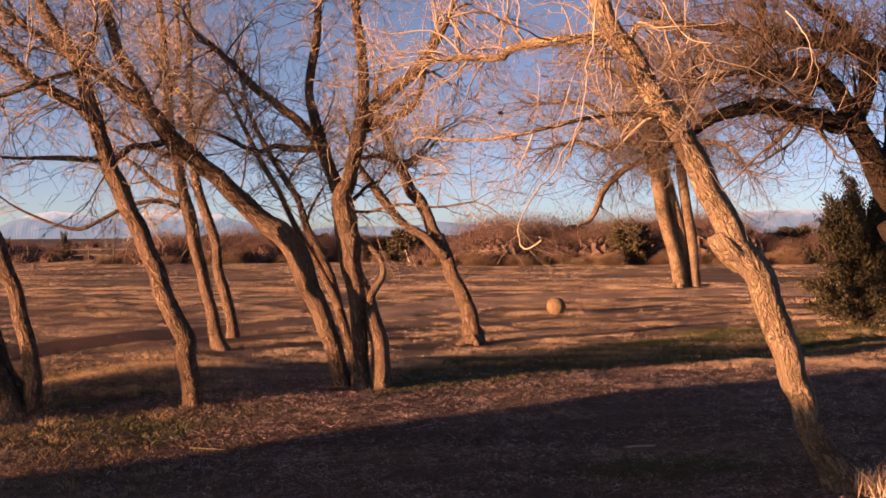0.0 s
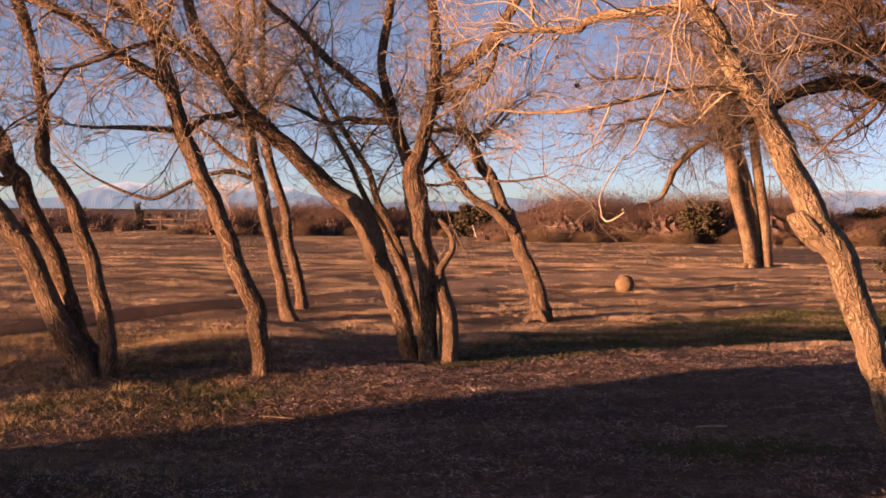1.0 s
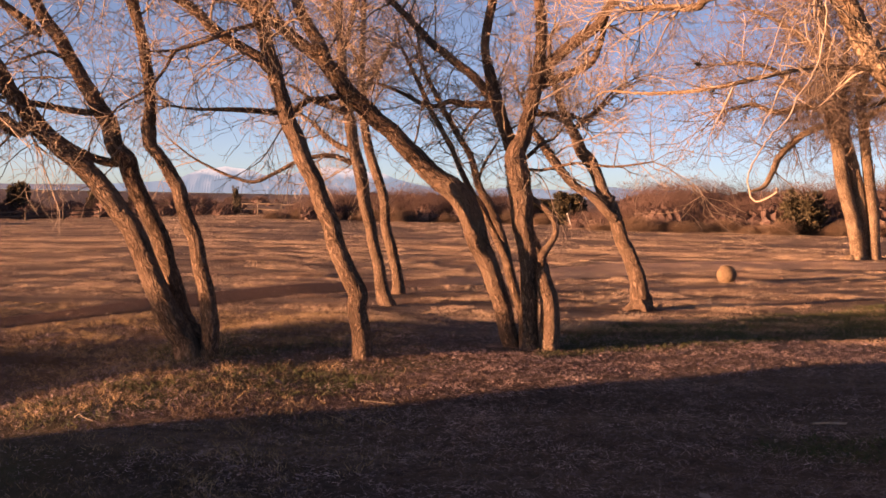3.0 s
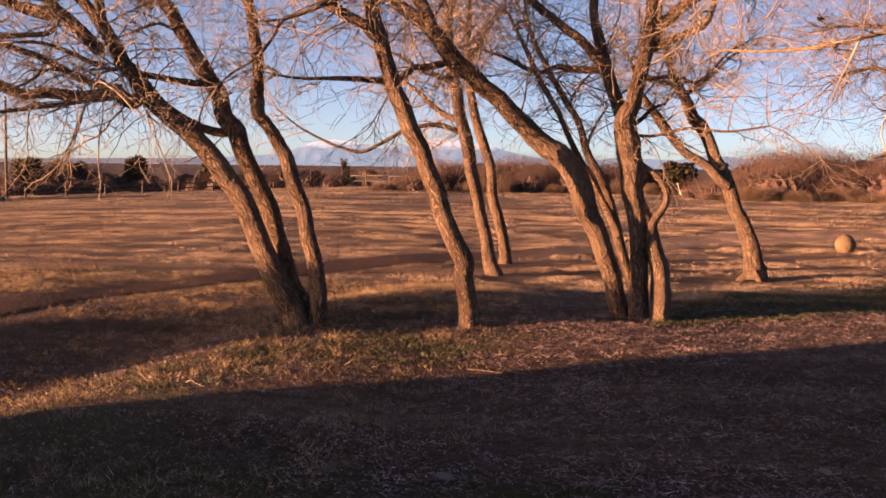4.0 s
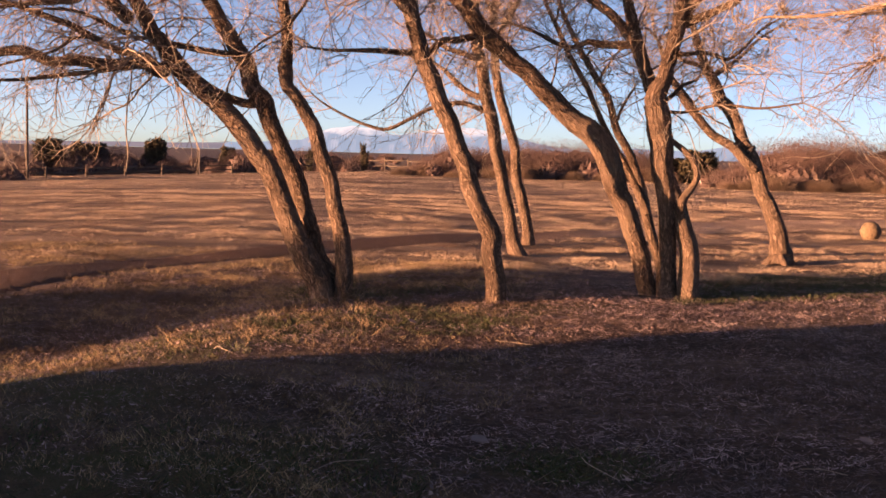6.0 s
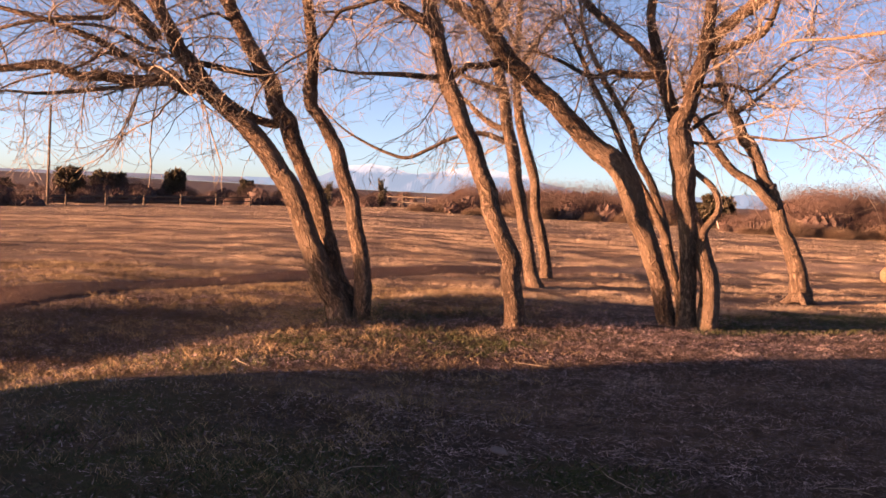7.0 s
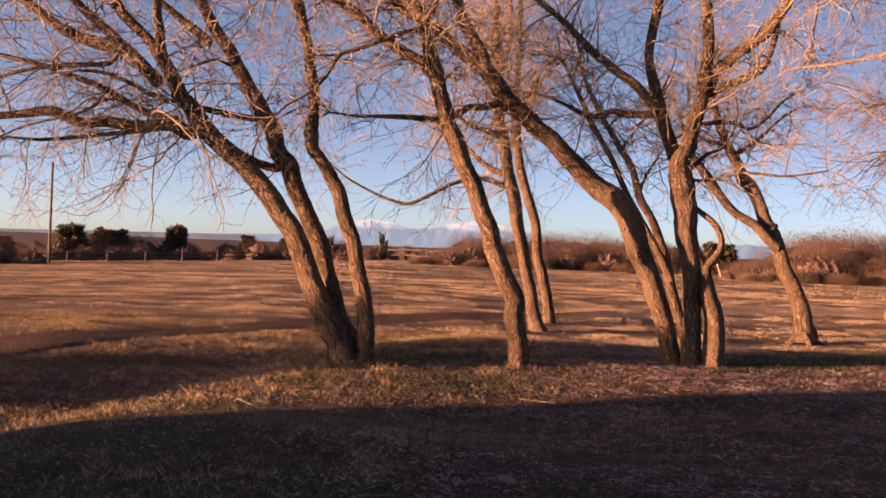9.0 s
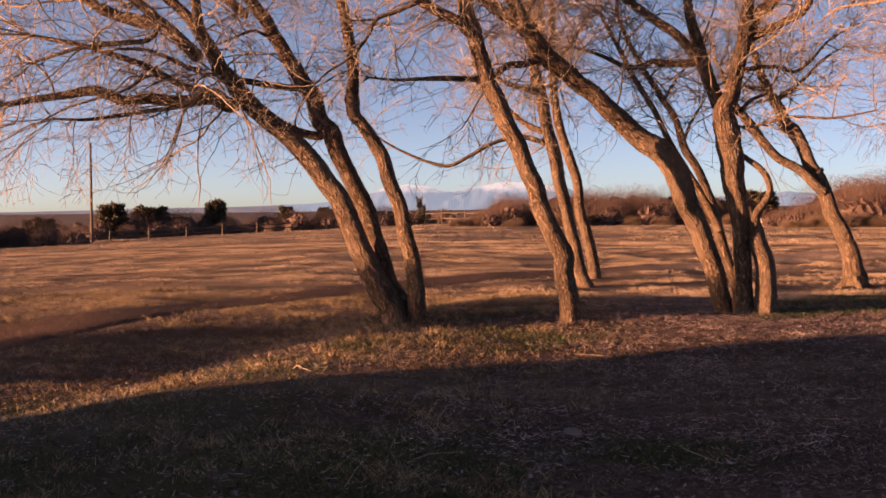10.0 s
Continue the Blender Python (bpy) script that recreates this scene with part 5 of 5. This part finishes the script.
def marker():
    top = new("marker_stake")
    x, y = -7.45, 62.5
    g = Tubes()
    g.tube([(x + 0.12, y, -0.05), (x - 0.02, y, 0.36), (x - 0.12, y, 0.66)], [0.024, 0.024, 0.02], 6)
    part("stake", g, white_mat, top)
    g = Tubes()
    g.tube([(x - 0.18, y, 0.66), (x - 0.12, y, 0.70), (x - 0.06, y, 0.66)], [0.02, 0.028, 0.02], 6)
    part("cap", g, white_mat, top)
    tagged(top, "leaning white marker stake at the meadow's edge", "stake")


def straw_ball(x, y, r):
    bm = bmesh.new()
    bmesh.ops.create_icosphere(bm, subdivisions=4, radius=r)
    for v in bm.verts:
        n = noise.fractal(v.co * 9, 1.0, 2.0, 3)
        v.co *= 1 + 0.035 * n
        if v.co.z < -r * 0.8:
            v.co.z = -r * 0.8
    me = bpy.data.meshes.new("stone_ball")
    bm.to_mesh(me)
    bm.free()
    me.polygons.foreach_set("use_smooth", np.ones(len(me.polygons), bool))
    me.materials.append(straw_mat)
    ob = new("stone_ball", me)
    ob.location = (x, y, float(ground_z(np.array(x), np.array(y))) + r * 0.76)
    tagged(ob, "rough tan stone ball resting on the dry grass", "ball")


marker()
straw_ball(0.6, 22.95, 0.19)


# ---------------------------------------------------------------- grass and litter
def scatter(n, y0, y1, power=1.0):
    """Points of a wedge of the meadow that widens away from the lawn."""
    y = np.sqrt(rng.random(n) ** power * (y1 * y1 - y0 * y0) + y0 * y0)
    return y * rng.uniform(-1.0, 0.40, n), y


def grass(name, x, y, blades, height, wide, mat, label, lean=0.9, clump=0.035, tufted=0.0):
    g = Tubes()
    z = ground_z(x, y)
    n = len(x)
    tuft = np.clip(1.0 + 1.5 * np.array([noise.fractal(Vector((a / tufted, b / tufted, 3)), 0.7, 2.0, 3) for a, b in zip(x, y)]), 0.35, 2.2) if tufted else 1.0
    for _ in range(blades):
        foot = np.stack([x + rng.normal(0, clump, n), y + rng.normal(0, clump, n), z - 0.01], 1)
        h = height * rng.uniform(0.4, 1.2, n) * tuft
        d = np.stack([rng.normal(0, lean, n), rng.normal(0, lean, n), np.ones(n)], 1)
        g.blades(foot, foot + d * h[:, None], wide, True)
    tagged(new(name, g.mesh(name, mat, False)), label, "grass", kind="stuff")


def masked(x, y, keep):
    m = keep(x, y)
    return x[m], y[m]


WAY = spline(PATH_LINE, 6)


def off_path(x, y):
    d = np.min(np.hypot(x[:, None] - WAY[None, :, 0], y[:, None] - WAY[None, :, 1]) - WAY[None, :, 3], 1)
    return (d + rng.normal(0, 0.12, len(x)) > 0.05) | (rng.random(len(x)) < np.clip(0.04 + 0.11 * (x + 6), 0.04, 0.66))


def streaks(x, y, sx, sy, seed):
    """Irregular soft streaks, about -1 to 1, sx and sy metres across."""
    return np.array([noise.fractal(Vector((a / sx, b / sy, seed)), 0.8, 2.0, 3) for a, b in zip(x, y)])


def lumpy(x, y, s, seed):
    return np.sin(x * s + seed) * np.sin(y * s * 1.3 + seed * 2) + 0.6 * np.sin(x * s * 2.3 - y * s * 1.7 + seed) + rng.normal(0, 0.5, len(x))


x, y = scatter(80000, 2.8, 15, 1.15)
west = x < -2.3 - 0.25 * (y - 9) + rng.normal(0, 0.35, len(x))


def worn(a, b):
    """The trodden strip before the trees and the darkened lawn corner beside it, where grass is thinned."""
    strip = (a * 0.585 - b * 0.811 > -9.9) & (streaks(a, b, 0.9, 0.45, 31) > -0.12)
    return strip | (np.hypot((a + 5.0) / 2.0, (b - 6.0) / 1.5) < 1)


rough_lawn = lambda a, b: (lumpy(a, b, 1.6, 1) > -0.8) & off_path(a, b) & (~worn(a, b) | (rng.random(len(a)) < 0.35))
grass("golden_grass", *masked(x[west], y[west], rough_lawn), 5, 0.045, 0.005, golden_mat, "golden dry lawn grass", 0.75, 0.03, 0.28)
grass("lawn_grass", *masked(x[~west], y[~west], lambda a, b: (lumpy(a, b, 1.6, 1) > -1.2) & off_path(a, b) & (rng.random(len(a)) < 0.6)), 5, 0.025, 0.0045, lawn_mat, "short dull brown lawn grass", 1.3, 0.03, 0.28)
x, y = scatter(130000, 13, 34, 1.2)
grass("meadow_grass", *masked(x, y, lambda a, b: (streaks(a, b, 1.7, 0.8, 2) + 0.6 * streaks(a, b, 5.0, 1.3, 12) + rng.normal(0, 0.16, len(a)) > -0.1) & off_path(a, b)), 8, 0.038, 0.0065, dry_grass_mat, "dry tan meadow grass", 0.9, 0.08, 0.9)
x, y = scatter(80000, 32, 92, 1.25)
grass("far_meadow_grass", *masked(x, y, lambda a, b: (streaks(a, b, 4.2, 1.9, 5) + 0.5 * streaks(a, b, 12.0, 3.2, 15) + rng.normal(0, 0.16, len(a)) > -0.08) & off_path(a, b)), 6, 0.055, 0.013, dry_grass_mat, "pale dry grass of the far meadow", 0.9, 0.15, 2.2)
x, y = scatter(60000, 3.0, 19)


def greenish(a, b):
    n = a * 0.66 - b * 0.75
    band = (n < -8.9) & (n > -11.4 - 0.25 * np.clip(a, 0, 6) + 0.5 * lumpy(a, b, 1.4, 2)) & (a > -1.3)
    strip = (np.abs(n + 9.0) < 0.8) & (a < -2.2) & (lumpy(a, b, 1.9, 4) > 0.9)
    foot = ((np.hypot(a + 4.2, b - 10.6) < 1.0) | (np.hypot((a + 3.5) * 0.7, b - 9.0) < 0.8) | (np.hypot(a + 4.0, b - 7.3) < 0.32)) & (lumpy(a, b, 2.5, 6) > 0)
    return band | strip | foot | (damp(a, b) & (lumpy(a, b, 1.2, 3) > -0.3))


def damp(a, b):
    """The greener hollows of the shaded lawn."""
    return (np.hypot((a + 3.2) / 1.9, (b - 4.4) / 1.15) < 1) | (np.hypot((a + 0.95) / 0.45, (b - 5.4) / 0.32) < 1) | (np.hypot((a - 1.2) / 0.6, (b - 7.4) / 0.3) < 1)


grass("green_grass", *masked(x, y, greenish), 5, 0.055, 0.008, green_grass_mat, "patchy green lawn grass")


def litter():
    g = Tubes()
    for count, y0, y1, long, wide in ((9000, 2.8, 12.5, (0.012, 0.034), (0.006, 0.016)), (9000, 2.6, 9.5, (0.012, 0.03), (0.005, 0.014)), (900, 2.8, 9, (0.025, 0.045), (0.012, 0.024))):
        x, y = masked(*scatter(count, y0, y1), off_path)
        drift = streaks(x, y, 0.55, 0.45, 9) > rng.normal(-0.05, 0.25, len(x))
        x, y = x[drift], y[drift]
        n = len(x)
        foot = np.stack([x, y, ground_z(x, y) + rng.uniform(0.01, 0.045, n)], 1)
        d = np.stack([rng.normal(0, 1, n), rng.normal(0, 1, n), rng.normal(0, 0.22, n)], 1)
        d /= np.linalg.norm(d, axis=1)[:, None]
        g.blades(foot, foot + d * rng.uniform(*long, (n, 1)), rng.uniform(*wide, n), flat=0.3)
    tagged(new("leaf_litter", g.mesh("leaf_litter", leaf_mat, False)), "scattered curled dead leaves on the lawn", "leaves", kind="stuff")


litter()


def thatch():
    """Mown dead straw lying in tufts over the lawn."""
    g = Tubes()
    x, y = masked(*scatter(52000, 2.6, 13.0, 1.25), off_path)
    tuft = streaks(x, y, 0.22, 0.2, 14) + 0.6 * streaks(x, y, 0.9, 0.7, 21)
    keep = (tuft > rng.normal(-0.25, 0.3, len(x))) & (~(damp(x, y) | (np.hypot((x + 5.0) / 2.0, (y - 6.0) / 1.5) < 1)) | (rng.random(len(x)) < 0.25))
    x, y, tuft = x[keep], y[keep], np.clip(tuft[keep], 0, 1)
    for _ in range(4):
        n = len(x)
        foot = np.stack([x + rng.normal(0, 0.03, n), y + rng.normal(0, 0.03, n), ground_z(x, y) + rng.uniform(0.0, 0.03, n)], 1)
        d = np.stack([rng.normal(0, 1, n), rng.normal(0, 1, n), rng.uniform(-0.1, 0.2, n) + 0.15 * tuft], 1)
        d /= np.linalg.norm(d, axis=1)[:, None]
        g.blades(foot, foot + d * rng.uniform(0.02, 0.055, (n, 1)), rng.uniform(0.0028, 0.006, n), True, 0.25)
    tagged(new("lawn_thatch", g.mesh("lawn_thatch", thatch_mat, False)), "dull mauve-brown mown straw lying over the lawn", "grass", kind="stuff")


thatch()


def stick(pts, r, mat, label):
    g = Tubes()
    pts = [(a, b, float(ground_z(np.array(a), np.array(b))) + h) for a, b, h in pts]
    g.tube(spline([(*q, r) for q in pts], 6)[:, :3], [r] * (6 * (len(pts) - 1) + 1), 6)
    tagged(new("fallen_stick", g.mesh("fallen_stick", mat)), label, "stick", "fallen sticks")


stick([(-4.0, 7.35, 0.02), (-3.96, 7.34, 0.045), (-3.9, 7.32, 0.03), (-3.82, 7.3, 0.012)], 0.0024, twig_pale, "pale curved fallen twig on the lawn")
stick([(-2.25, 8.42, 0.02), (-2.1, 8.4, 0.015), (-1.95, 8.37, 0.01)], 0.002, twig_mat, "thin straight fallen twig in dry grass")
stick([(0.97, 8.0, 0.02), (1.07, 8.0, 0.025), (1.18, 8.02, 0.02)], 0.007, twig_pale, "short pale fallen stick on the lawn")


def tall_tuft(x, y, high):
    """A tussock of long dry blades."""
    g = Tubes()
    n = 420
    z = float(ground_z(np.array(x), np.array(y)))
    foot = np.stack([x + rng.normal(0, 0.10, n), y + rng.normal(0, 0.10, n), np.full(n, z - 0.02)], 1)
    d = np.stack([rng.normal(0, 0.5, n), rng.normal(0, 0.5, n), np.ones(n)], 1)
    g.blades(foot, foot + d * high * rng.uniform(0.4, 1.1, (n, 1)), 0.007)
    tagged(new("grass_tuft", g.mesh("grass_tuft", dry_grass_mat, False)), "tall tussock of golden dry grass at a trunk's foot", "grass", "grass tussocks")


for x, y, high in ((2.62, 6.75, 0.22), (2.38, 6.85, 0.16), (2.9, 6.6, 0.2)):
    tall_tuft(x, y, high)

stick([(-1.95, 4.83, 0.02), (-1.92, 4.93, 0.03), (-1.88, 4.98, 0.03), (-1.80, 5.10, 0.015)], 0.0022, twig_mat, "thin pale twig lying in shaded grass")
stick([(-0.92, 5.47, 0.03), (-0.86, 5.36, 0.03), (-0.69, 5.19, 0.02)], 0.0022, twig_mat, "thin forked twig lying in shaded grass")
stick([(0.02, 5.60, 0.02), (0.12, 5.58, 0.03), (0.22, 5.55, 0.02)], 0.002, twig_mat, "short thin twig lying in shaded grass")


def curled_leaf(x, y, size, turn):
    bm = bmesh.new()
    bmesh.ops.create_grid(bm, x_segments=8, y_segments=8, size=1)
    for v in bm.verts:
        a, b = v.co.x, v.co.y
        w = (1 - a * a) ** 0.5 * (0.62 + 0.06 * math.sin(a * 14)) if abs(a) < 1 else 0
        v.co = Vector((a, b * w, 0.55 * b * b * w + 0.18 * a * a))
    for v in bm.verts:
        v.co *= size
    me = bpy.data.meshes.new("fallen_leaf")
    bm.to_mesh(me)
    bm.free()
    me.materials.append(leaf_mat)
    me.polygons.foreach_set("use_smooth", np.ones(len(me.polygons), bool))
    ob = new("fallen_leaf", me)
    ob.matrix_basis = pose(x, y, float(ground_z(np.array(x), np.array(y))) + 0.03, 25, 10, turn)
    tagged(ob, "large curled brown dead leaf on shaded grass", "leaf", "fallen leaves")


for x, y, s, turn in ((-1.44, 5.56, 0.05, 40), (-2.1, 6.4, 0.04, 110), (0.3, 6.1, 0.035, 10), (-3.1, 8.9, 0.045, 70)):
    curled_leaf(x, y, s, turn)
